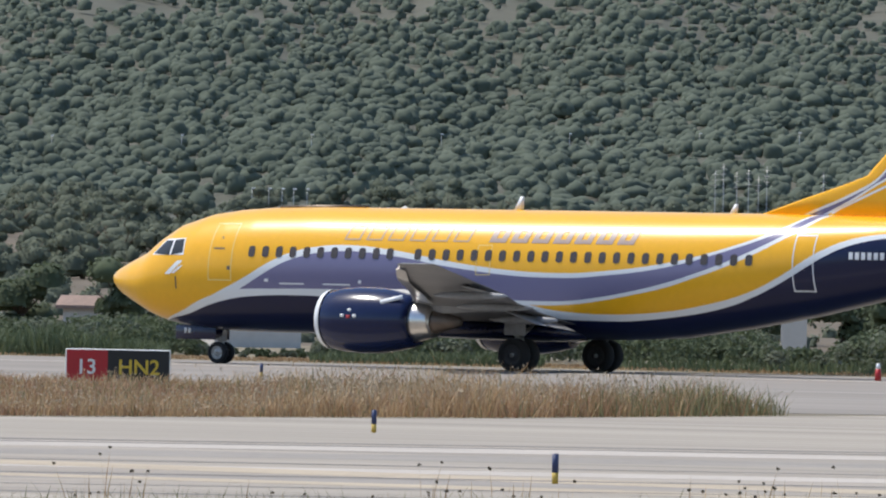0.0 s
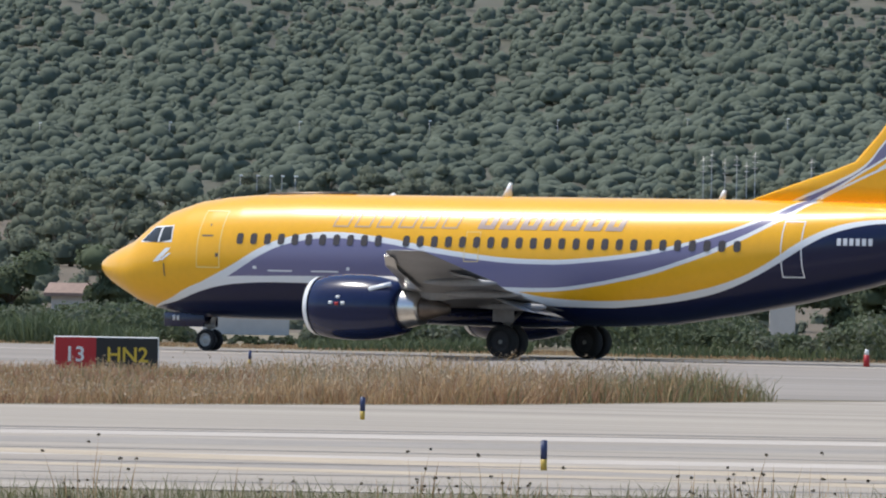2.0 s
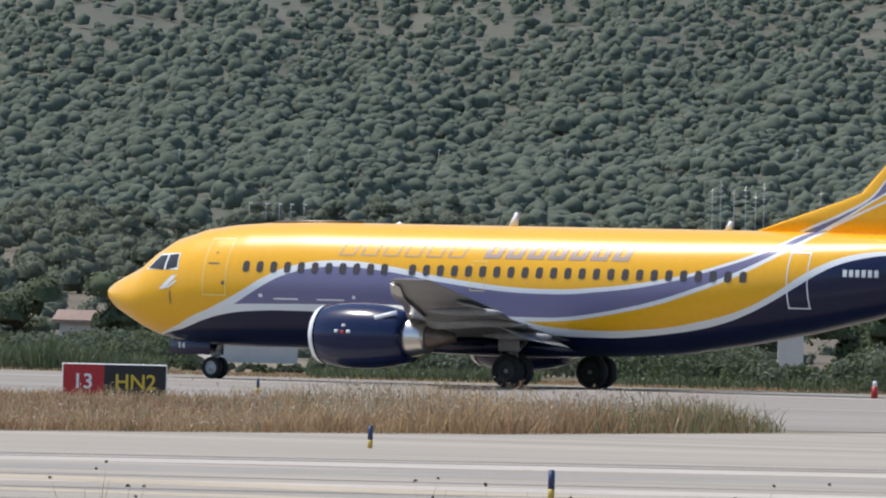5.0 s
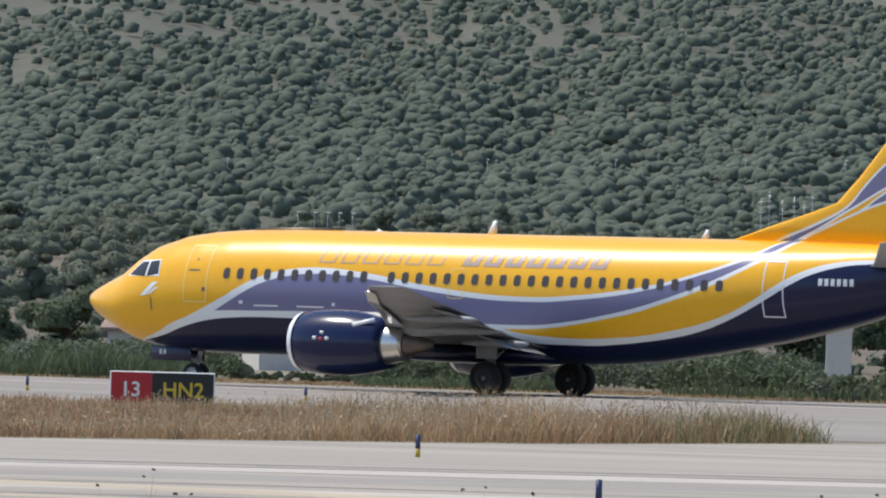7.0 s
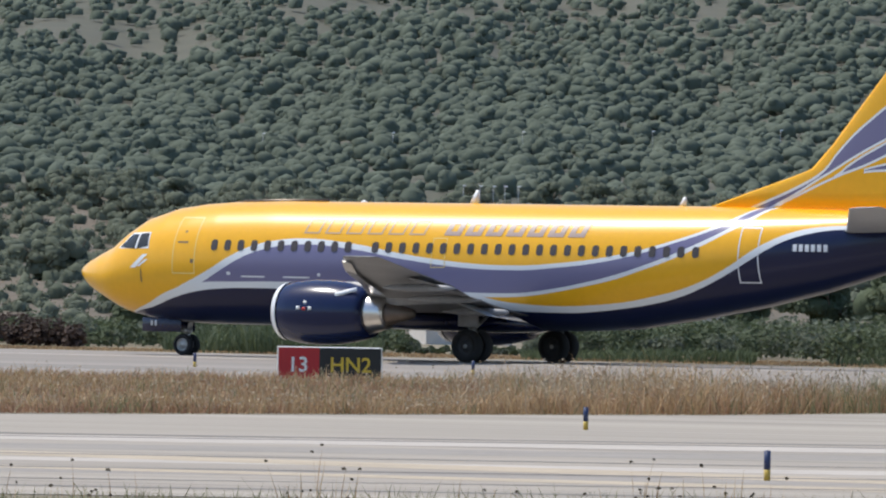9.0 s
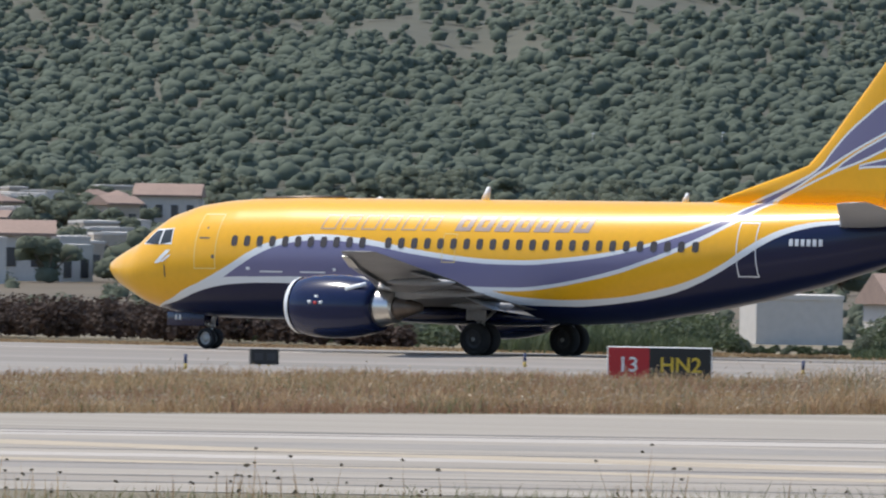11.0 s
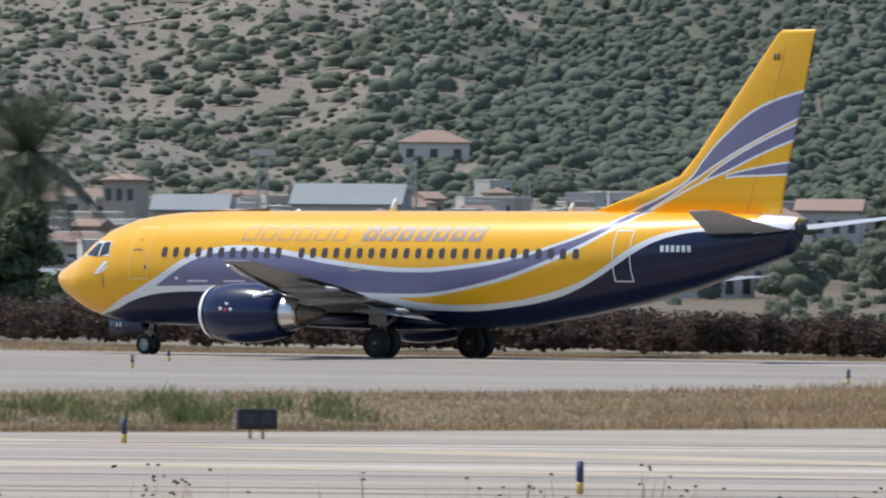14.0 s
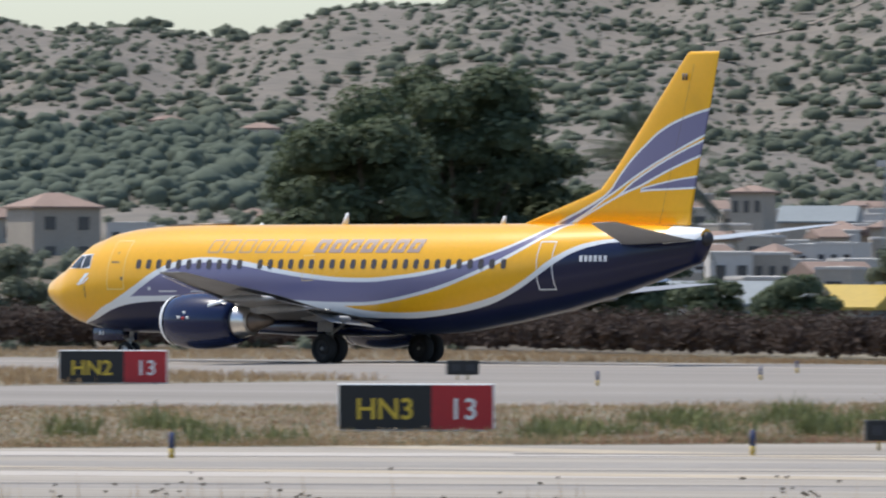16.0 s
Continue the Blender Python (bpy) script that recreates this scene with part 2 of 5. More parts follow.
M_BIGLEAF = leafy(mat("dark_green_leaves", (0.08, 0.108, 0.055), rough=0.85, vary=0.35, scale=0.3, fine=2, per_island=0.6, other=(0.125, 0.155, 0.08)), 0.3)
M_REED = leafy(mat("reed_leaves", (0.075, 0.11, 0.05), rough=0.8, vary=0.35, scale=0.2, fine=2, per_island=0.9, other=(0.15, 0.18, 0.09)), 0.3)
M_HEDGE = leafy(mat("brown_shrub_leaves", (0.05, 0.035, 0.027), rough=0.85, vary=0.35, scale=0.08, fine=1, per_island=0.8, other=(0.09, 0.057, 0.042)), 0.25)
M_PALM = leafy(mat("palm_fronds", (0.04, 0.055, 0.03), rough=0.6, vary=0.35, scale=0.5, fine=3, per_island=0.8, other=(0.10, 0.115, 0.065)), 0.25)
M_BARK = mat("bark", (0.11, 0.085, 0.06), rough=0.95, vary=0.35, scale=2, fine=15, bump=0.4)
M_WALLW = mat("white_render", (0.56, 0.52, 0.47), rough=0.9, vary=0.12, scale=0.3, fine=3, per_object=0.5)
M_WALLO = mat("ochre_render", (0.40, 0.345, 0.28), rough=0.9, vary=0.15, scale=0.3, fine=3, per_object=0.5)
M_TILE = mat("terracotta_tiles", (0.27, 0.19, 0.15), rough=0.9, vary=0.25, scale=0.5, fine=4, per_object=0.4)
M_SHEET = mat("grey_sheet_roof", (0.21, 0.235, 0.24), rough=0.6, vary=0.12, scale=0.3, fine=2)
M_PANE = mat("window_pane_dark", (0.06, 0.06, 0.065), rough=0.2, vary=0.2)
M_TRACK = mat("pale_dirt", (0.25, 0.21, 0.165), rough=0.95, vary=0.2, scale=0.1, fine=1)

# ---------- helpers ----------
def part(name, bm, material, parent=None, label="", smooth=True, bevel=0.0):
    if bevel:
        bmesh.ops.bevel(bm, geom=list(bm.edges), offset=bevel, segments=1, affect="EDGES")
    me = bpy.data.meshes.new(name)
    bmesh.ops.recalc_face_normals(bm, faces=bm.faces)
    bm.to_mesh(me)
    bm.free()
    me.materials.append(material)
    if smooth:
        for p in me.polygons:
            p.use_smooth = True
    ob = new(name, me)
    if parent is not None:
        ob.parent = parent
    if label:
        tagged(ob, label)
    return ob


def mesh_part(name, verts, faces, material, parent=None, label="", smooth=False):
    me = bpy.data.meshes.new(name)
    me.from_pydata(verts, [], faces)
    me.update()
    me.materials.append(material)
    if smooth:
        me.polygons.foreach_set("use_smooth", [True] * len(me.polygons))
    ob = new(name, me)
    if parent is not None:
        ob.parent = parent
    if label:
        tagged(ob, label)
    return ob


def box(bm, cx, cy, cz, sx, sy, sz, rz=0.0):
    r = bmesh.ops.create_cube(bm, size=1.0)
    bmesh.ops.transform(bm, matrix=pose(cx, cy, cz, 0, 0, rz) @ Matrix.Diagonal((sx, sy, sz, 1)), verts=r["verts"])
    return r["verts"]


def tube(bm, a, b, r1, r2=None, n=12):
    a, b = Vector(a), Vector(b)
    r2 = r1 if r2 is None else r2
    m = Matrix.Translation((a + b) / 2) @ (b - a).to_track_quat("Z", "Y").to_matrix().to_4x4()
    bmesh.ops.create_cone(bm, cap_ends=True, segments=n, radius1=r1, radius2=r2, depth=(b - a).length, matrix=m)


def skin(bm, rings, close=True, cap=True):
    """Join rings of equal counts of points into a skin."""
    vs = [[bm.verts.new(p) for p in ring] for ring in rings]
    n = len(vs[0])
    for a, b in zip(vs, vs[1:]):
        for i in range(n if close else n - 1):
            bm.faces.new((a[i], a[(i + 1) % n], b[(i + 1) % n], b[i]))
    if cap:
        bm.faces.new(list(reversed(vs[0])))
        bm.faces.new(vs[-1])
    return vs


def at(az, d):
    return math.sin(radians(az)) * d, math.cos(radians(az)) * d


def leaf_cloud(rng, blobs, per, size, flat=0.6):
    """Many small leaf clumps on the outside of lumpy blobs; blobs: (x, y, z, rx, ry, rz)."""
    b = np.repeat(np.asarray(blobs, float), per, axis=0)
    n = len(b)
    v = rng.normal(size=(n, 3))
    v /= np.linalg.norm(v, axis=1)[:, None]
    v[:, 2] = np.where(v[:, 2] < -0.35, -v[:, 2], v[:, 2])
    rad = rng.uniform(0.62, 1.08, n)[:, None]
    c = b[:, :3] + v * b[:, 3:6] * rad
    nrm = v * [1, 1, 1.0] + [0, 0, 0.25] + rng.normal(scale=flat, size=(n, 3))
    nrm /= np.linalg.norm(nrm, axis=1)[:, None]
    t = np.cross(nrm, rng.normal(size=(n, 3)))
    t /= np.linalg.norm(t, axis=1)[:, None]
    u = np.cross(nrm, t)
    s = (size * rng.uniform(0.6, 1.4, n))[:, None]
    k = rng.uniform(0.5, 1.0, n)[:, None]
    bend = nrm * s * 0.25
    verts = np.stack([c - t * s - bend, c - u * s * k, c + t * s - bend, c + u * s * k], 1).reshape(-1, 3)
    faces = np.arange(4 * n).reshape(-1, 4)
    return verts, faces


def lumps(rng, blobs, jitter=0.22, detail=2):
    """Uneven rounded foliage masses, one for each blob (x, y, z, rx, ry, rz)."""
    bm = bmesh.new()
    bmesh.ops.create_icosphere(bm, subdivisions=detail, radius=1.0)
    base = np.array([v.co[:] for v in bm.verts])
    tri = np.array([[v.index for v in f.verts] for f in bm.faces if f.calc_center_median().z > -0.45])
    bm.free()
    b = np.asarray(blobs, float)
    n, k = len(b), len(base)
    ph = rng.uniform(0, 6.3, (n, 1, 3))
    wob = np.sin(base[None] * 2.6 + ph).sum(2, keepdims=True) * jitter * 0.5 + np.sin(base[None] * 6.1 + ph * 1.7).sum(2, keepdims=True) * jitter * 0.35
    verts = b[:, None, :3] + base[None] * (1 + wob) * b[:, None, 3:6]
    faces = (tri[None] + (np.arange(n) * k)[:, None, None]).reshape(-1, 3)
    return verts.reshape(-1, 3), faces


def blades(rng, x, y, z, height, width, lean=0.35):
    """Thin tapered blades standing at the given points."""
    n = len(x)
    a = rng.uniform(0, 2 * np.pi, n)
    d = np.stack([np.cos(a), np.sin(a)], 1)
    h = height * rng.uniform(0.55, 1.15, n)
    l = rng.uniform(0, lean, n) * h
    la = rng.uniform(0, 2 * np.pi, n)
    w = width * rng.uniform(0.6, 1.4, n)
    p = np.stack([x, y, z], 1)
    side = np.concatenate([d * w[:, None], np.zeros((n, 1))], 1)
    mid = p + np.stack([np.cos(la) * l * 0.4, np.sin(la) * l * 0.4, h * 0.6], 1)
    tip = p + np.stack([np.cos(la) * l, np.sin(la) * l, h], 1)
    verts = np.stack([p - side, p + side, mid + side * 0.8, mid - side * 0.8, tip], 1).reshape(-1, 3)
    i = np.arange(n)[:, None] * 5
    quads = (i + np.array([[0, 1, 2, 3]])).tolist()
    tris = (i + np.array([[3, 2, 4]])).tolist()
    return verts, quads + tris


def ground_z(x, y):
    """Flat airfield, then a rise to wooded hills."""
    d = np.hypot(x, y)
    az = np.degrees(np.arctan2(x, y))
    z = np.interp(d, [0, 480, 700, 900, 1200, 1600, 2100, 2600, 3200, 4600], [0, 0, 2.6, 6.0, 12.5, 31, 68, 118, 170, 230])
    low = np.interp(d, [0, 480, 700, 900, 1200, 1600, 2050, 2150, 2600, 4600], [0, 0, 2.6, 6.0, 12.5, 31, 60.5, 61.5, 45, 20])
    f = np.clip((az + 12.6) / 1.4, 0, 1)
    z = low * (1 - f) + z * f
    side = np.clip((110 - np.abs(az)) / 50, 0, 1)
    bump = (np.sin(az * 2.1 + d * 0.004) * 0.5 + np.sin(az * 5.3 + 1.0 - d * 0.007) * 0.3) * np.clip((d - 900) / 900, 0, 1) * 5.0
    return (z + bump) * side

# ---------- ground, pavements, grass ----------
def build_ground():
    azs = np.concatenate([np.linspace(-180, -24, 40)[:-1], np.linspace(-24, 10, 260)[:-1], np.linspace(10, 180, 40)[:-1]])
    ds = np.concatenate([[2, 60, 100, 200, 300, 400, 480], np.linspace(520, 1200, 18), np.linspace(1240, 2700, 50), [3000, 3400, 4000, 4700]])
    A, D = np.meshgrid(np.radians(azs), ds)
    x, y = D * np.sin(A), D * np.cos(A)
    z = ground_z(x, y)
    n = len(azs)
    verts = [(0.0, 0.0, 0.0)] + np.stack([x, y, z], -1).reshape(-1, 3).tolist()
    faces = [(0, 1 + (j + 1) % n, 1 + j) for j in range(n)]
    for i in range(len(ds) - 1):
        for j in range(n):
            faces.append((1 + i * n + j, 1 + i * n + (j + 1) % n, 1 + (i + 1) * n + (j + 1) % n, 1 + (i + 1) * n + j))
    me = bpy.data.meshes.new("ground")
    me.from_pydata(verts, [], faces)
    me.materials.append(M_GROUND)
    me.materials.append(M_HILL)
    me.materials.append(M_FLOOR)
    me.materials.append(M_GROVE)
    for p in me.polygons:
        p.use_smooth = True
        c = p.center
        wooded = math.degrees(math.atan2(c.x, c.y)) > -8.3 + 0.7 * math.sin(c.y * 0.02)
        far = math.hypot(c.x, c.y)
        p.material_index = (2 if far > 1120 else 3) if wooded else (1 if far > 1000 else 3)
        if far < 400:
            p.material_index = 0
    tagged(new("ground", me), "dry grassy airfield ground rising to wooded hills", "ground", kind="structure")


def slab(name, pts, z, thick, material, label, category, kind="structure", angle=0.0):
    bm = bmesh.new()
    lo = [bm.verts.new((x, y, z - thick)) for x, y in pts]
    hi = [bm.verts.new((x, y, z)) for x, y in pts]
    bm.faces.new(hi)
    for i in range(len(pts)):
        j = (i + 1) % len(pts)
        bm.faces.new((lo[i], lo[j], hi[j], hi[i]))
    ob = part(name, bm, material, smooth=False)
    if angle:
        ob.data.transform(pose(0, 0, 0, 0, 0, -angle))
        ob.matrix_world = pose(0, 0, 0, 0, 0, angle)
    return tagged(ob, label, category, kind=kind)


def stripe(name, a, b, width, z, material, label, bow=0.0):
    a, b = Vector((*a, 0)), Vector((*b, 0))
    s = (b - a).normalized().cross(Vector((0, 0, 1))) * width / 2
    n = 14
    bm = bmesh.new()
    rows = []
    for i in range(n + 1):
        t = i / n
        c = a.lerp(b, t) + s.normalized() * bow * 4 * t * (1 - t)
        w = s * random.uniform(0.75, 1.1)
        rows.append([bm.verts.new((*(c + w).xy, z)), bm.verts.new((*(c - w).xy, z))])
    for p, q in zip(rows, rows[1:]):
        bm.faces.new((p[0], p[1], q[1], q[0]))
    return tagged(part(name, bm, material, smooth=False), label, "marking", kind="structure")


build_ground()
HEADING = 29.681
HX, HY = -math.cos(radians(HEADING)), math.sin(radians(HEADING))
NEAR_EDGE = [(-75, 118), (-57, 134), (-39, 150), (-26, 159.5), (-11, 176), (-2, 187), (3.9, 199.5)]
slab("taxiway", [(-140, 58), (-60, 92), (-20, 108), (20, 114), (90, 112), (160, 150), (90, 240), (30, 225), (8, 206)] + NEAR_EDGE[::-1] + [(-140, 62)],
     0.012, 0.3, M_CONCRETE, "pale worn concrete taxiway with streaks and joints", "taxiway", angle=-12)
FAR_LINE = [(-1.7 + HX * s + 0.495 * 8, 296.8 + HY * s + 0.869 * 8) for s in (-140, -60, 0, 60, 120, 200, 400)]
slab("runway", [(120, 215), (30, 214), (5, 205), (-10, 203), (-45, 204), (-90, 196), (-230, 270)] + [FAR_LINE[6], FAR_LINE[5], FAR_LINE[4], FAR_LINE[3], FAR_LINE[2], FAR_LINE[1], FAR_LINE[0]],
     0.008, 0.3, M_ASPHALT, "grey asphalt runway with pale worn patches", "runway", angle=-20)
stripe("taxiway_line", (-40, 160), (14, 117), 2.6, 0.0145, M_PAINTY, "faded yellow taxiway centre line", bow=2.0)
stripe("taxiway_line", (-60, 141), (6, 118), 1.8, 0.0145, M_PAINTY, "faded yellow taxiway side line", bow=-1.5)
for a, b, w in (((-60, 142), (30, 153), 4.5), ((-60, 128), (34, 133), 3.0)):
    stripe("joint_streak", a, b, w, 0.0138, M_PAINTW, "pale sealed joint across the taxiway")
for a, b, w in (((-50, 134), (28, 147), 5.0), ((-46, 120), (28, 127), 3.5)):
    stripe("tyre_streak", a, b, w, 0.013, M_RUBBER, "dark rubber streak across the taxiway")
for a, b, w in (((-70, 118), (30, 131), 0.7), ((-55, 139), (24, 158), 0.8), ((-40, 133), (30, 138), 0.6), ((-62, 112), (20, 116), 0.7), ((-30, 147), (32, 163), 1.0), ((-70, 108), (10, 122), 0.5)):
    stripe("tyre_streak", a, b, w, 0.0152, M_SKID, "thin dark tyre streak on the taxiway", bow=0.6)
stripe("runway_edge_line", (-1.7 - HX * 60 - 0.495 * 6, 296.8 - HY * 60 - 0.869 * 6), (-1.7 + HX * 200 - 0.495 * 6, 296.8 + HY * 200 - 0.869 * 6), 1.6, 0.0098, M_PAINTW, "worn white runway edge line")
stripe("runway_streak", (30, 248), (-70, 262), 5.0, 0.009, M_RUBBER, "dark rubber streak on the runway")
stripe("runway_streak", (30, 232), (-70, 240), 3.0, 0.009, M_RUBBER, "pale worn streak on the runway")
ISLAND = NEAR_EDGE + [(2.5, 204), (-6, 232), (-12, 243), (-20, 238), (-28, 222), (-44, 208), (-80, 190), (-110, 160)]
slab("grass_island", ISLAND, 0.018, 0.3, M_GROUND, "dry earth under the grass island", "verge")
slab("grass_wedge", [(-58.5, 270), (-66, 246), (-110, 246), (-170, 330), (-84, 306)], 0.014, 0.3, M_GROUND, "dry earth under a far grass wedge", "verge")


def inside(px, py, poly):
    res = np.zeros(len(px), bool)
    j = len(poly) - 1
    for i in range(len(poly)):
        (xi, yi), (xj, yj) = poly[i], poly[j]
        res ^= ((yi > py) != (yj > py)) & (px < (xj - xi) * (py - yi) / (yj - yi + 1e-9) + xi)
        j = i
    return res


def scatter(rng, poly, count, az=(-16.5, 4.0)):
    xs, ys = [p[0] for p in poly], [p[1] for p in poly]
    x, y = rng.uniform(min(xs), max(xs), count * 6), rng.uniform(min(ys), max(ys), count * 6)
    a = np.degrees(np.arctan2(x, y))
    k = inside(x, y, poly) & (a > az[0]) & (a < az[1])
    return x[k][:count], y[k][:count]


def build_grass():
    rng = np.random.default_rng(3)
    x, y = scatter(rng, ISLAND, 90000)
    # a denser fringe along the taxiway's edge
    t = rng.uniform(0, 1, 30000)
    seg = np.array(NEAR_EDGE)
    i = np.minimum((t * (len(seg) - 1)).astype(int), len(seg) - 2)
    f = t * (len(seg) - 1) - i
    ex = seg[i, 0] * (1 - f) + seg[i + 1, 0] * f + rng.uniform(-1.6, 0.1, len(t))
    ey = seg[i, 1] * (1 - f) + seg[i + 1, 1] * f + rng.uniform(-0.1, 2.2, len(t))
    x, y = np.concatenate([x, ex]), np.concatenate([y, ey])
    az = np.degrees(np.arctan2(x, y))
    lump = 0.5 + 0.5 * np.sin(x * 0.9 + 1.3 * np.sin(y * 0.23)) * np.sin(y * 0.31 + 0.7 * x)
    hgt = np.interp(az, [-16, -8, -6, -3.4, -2.4, -1, 2], [0.11, 0.13, 0.25, 0.25, 0.26, 0.64, 0.72]) * (0.65 + 0.6 * lump)
    green = rng.uniform(size=len(x)) < np.clip(0.06 + 0.28 * (lump > 0.85) + np.interp(az, [-16, -9, -7, -0.3, 0.2, 1.0], [0.12, 0.10, 0.0, 0.0, 0.35, 0.7]), 0, 0.9)
    patch_ = np.sin(x * 0.33 + 1.7 * np.sin(y * 0.11)) + np.sin(x * 0.83 - y * 0.4) + rng.normal(scale=0.8, size=len(x))
    russet = ~green & (patch_ > 0.45)
    hgt = hgt * np.where(russet, 0.85, 1.0)
    for name, mask, m, label in (("russet_grass", russet, M_RUSSET, "reddish-brown dry grass in patches on the island"), ("dry_grass", ~green & ~russet, M_STRAW, "tall dry straw-coloured grass on the island"), ("green_grass", green, M_GREENGRASS, "patches of green weeds among the dry grass")):
        v, f = blades(rng, x[mask], y[mask], np.full(mask.sum(), 0.015), hgt[mask] * rng.uniform(0.35, 1.35, mask.sum()), 0.009, 1.0)
        if name == "dry_grass":
            tips = v.reshape(-1, 5, 3)[:, 4][rng.uniform(size=mask.sum()) < 0.10]
            hv, hf = leaf_cloud(rng, np.concatenate([tips, np.full((len(tips), 3), 0.03)], 1), 4, 0.018, 0.8)
            tagged(mesh_part("grass_heads", hv.tolist(), hf.tolist(), M_HEADS), "pale seed heads above the dry grass", "grass", kind="stuff")
        tagged(mesh_part(name, v.tolist(), f, m), label, "grass", kind="stuff")
    # tall pale plumes in clumps
    px, py = scatter(rng, [(-24, 162), (-2, 188), (3, 201), (0, 210), (-30, 190)], 46, (-2.1, 2.0))
    px = np.repeat(px, 26) + rng.normal(scale=0.4, size=len(px) * 26)
    py = np.repeat(py, 26) + rng.normal(scale=0.5, size=len(py) * 26)
    v, f = blades(rng, px, py, np.full(len(px), 0.016), rng.uniform(0.5, 0.85, len(px)), 0.006, 0.6)
    tips = v.reshape(-1, 5, 3)[:, 4]
    hv, hf = leaf_cloud(rng, np.concatenate([tips - [0, 0, 0.05], np.tile([0.02, 0.02, 0.07], (len(tips), 1))], 1), 7, 0.018, 0.8)
    tagged(mesh_part("grass_plumes", hv.tolist() + v.tolist(), hf.tolist() + [[i + len(hv) for i in q] for q in f], M_HEADS), "tall pale feathery plumes over the dry grass", "grass", kind="stuff")
    # green tussocks
    tx, ty = scatter(rng, [(-75, 121), (-39, 151), (-24, 163), (-30, 190), (-60, 176)], 42)
    away = np.degrees(np.arctan2(tx, ty))
    tx, ty = tx[(away < -12.8) | (away > -11.4)], ty[(away < -12.8) | (away > -11.4)]
    for cx, cy in zip(tx, ty):
        k = 110
        high = rng.uniform(0.28, 0.55)
        v, f = blades(rng, rng.normal(scale=0.28, size=k), rng.normal(scale=0.28, size=k), np.zeros(k), high * rng.uniform(0.6, 1.1, k), 0.018, 0.7)
        t = mesh_part("weed_tussock", v.tolist(), f, M_TUSSOCK)
        t.location = (cx, cy, 0.018)
        tagged(t, "leafy green weed tussock in dry grass", "plant", group="weed tussocks")
    x, y = scatter(rng, [(-58.5, 270), (-66, 246), (-110, 246), (-150, 320), (-84, 306)], 9000)
    v, f = blades(rng, x, y, np.full(len(x), 0.012), 0.26, 0.02)
    tagged(mesh_part("far_dry_grass", v.tolist(), f, M_STRAW), "dry grass on a far wedge of verge", "grass", kind="stuff")
    # strip of dry grass beyond the runway
    a = rng.uniform(-16, 4, 30000)
    d = np.interp(a, [-16, -12, -9.5, -7, -4.4, 0, 4], [380, 353, 342, 331, 322, 309, 297]) + rng.uniform(0, 1, len(a)) * np.interp(a, [-16, -12, -9.5, -7, -4.4, -2.5, 4], [60, 60, 12, 4, 6, 12, 12])
    x, y = np.sin(np.radians(a)) * d, np.cos(np.radians(a)) * d
    v, f = blades(rng, x, y, np.zeros(len(x)), np.interp(a, [-12, -9, -4], [0.2, 0.1, 0.1]), 0.02)
    tagged(mesh_part("verge_grass", v.tolist(), f, M_STRAW), "dry grass strip beyond the runway", "grass", kind="stuff")
    # foreground weeds with dark seed heads
    n = 1100
    a = np.repeat(rng.uniform(-15.5, 2.5, 55), 20) + rng.normal(scale=0.16, size=n)
    d = rng.uniform(88, 104, n)
    x, y = np.sin(np.radians(a)) * d, np.cos(np.radians(a)) * d
    hs = rng.uniform(0.15, 0.60, n) * np.where(rng.uniform(size=n) < 0.1, 1.35, 1.0) * np.interp(a, [-15, -8, -3, 2], [0.9, 1.0, 0.95, 1.05])
    v, f = blades(rng, x, y, np.full(n, 0.0), hs / 0.85, 0.007, 0.25)
    heads = v.reshape(-1, 5, 3)[:, 4]
    tagged(mesh_part("weed_stalks", v.tolist(), f, M_STRAW), "thin dry weed stalks before the taxiway", "weeds", kind="stuff")
    keep = rng.uniform(size=n) < 0.4
    blobs = [(*h, 0.015 * k, 0.015 * k, 0.012 * k) for h, k in zip(heads[keep], rng.uniform(0.6, 1.5, keep.sum()))]
    v, f = leaf_cloud(rng, blobs, 14, 0.014, 1.0)
    tagged(mesh_part("weed_heads", v.tolist(), f.tolist(), M_WEED), "dark brown seed heads of dry weeds", "weeds", kind="stuff")
    n = 26000
    a, d = rng.uniform(-15.5, 2.5, n), rng.uniform(84, 102, n)
    x, y = np.sin(np.radians(a)) * d, np.cos(np.radians(a)) * d
    v, f = blades(rng, x, y, np.zeros(n), np.interp(a, [-15, -6, -3, 2], [0.22, 0.24, 0.36, 0.38]) * rng.uniform(0.5, 1.2, n), 0.007, 0.9)
    tagged(mesh_part("near_grass", v.tolist(), f, M_GREENGRASS), "low green and dry grass before the taxiway", "grass", kind="stuff")


slab("near_verge", [(-140, 30), (-60, 60), (30, 60), (30, 106), (0, 104), (-20, 102), (-60, 86), (-140, 52)], 0.018, 0.3, M_GROUND, "dry earth verge before the taxiway", "verge")
build_grass()

# ---------- the airliner ----------
XS = [0, .1, .33, .54, .96, 1.17, 1.58, 1.9, 2.2, 2.83, 3.87, 4.9, 5.96, 8, 19, 21.1, 23.4, 25.7, 27.95, 30.2, 31.8, 32.06]
TOP = [2.66, 2.84, 2.98, 3.08, 3.28, 3.37, 3.56, 3.82, 4.05, 4.42, 4.74, 4.89, 4.97, 5.02, 5.02, 5.02, 5.02, 5.0, 4.97, 4.92, 4.84, 4.8]
BOT = [2.56, 2.42, 2.22, 2.08, 1.86, 1.76, 1.55, 1.42, 1.33, 1.2, 1.08, 1.04, 1.03, 1.03, 1.03, 1.14, 1.48, 1.9, 2.42, 3.08, 3.6, 4.1]
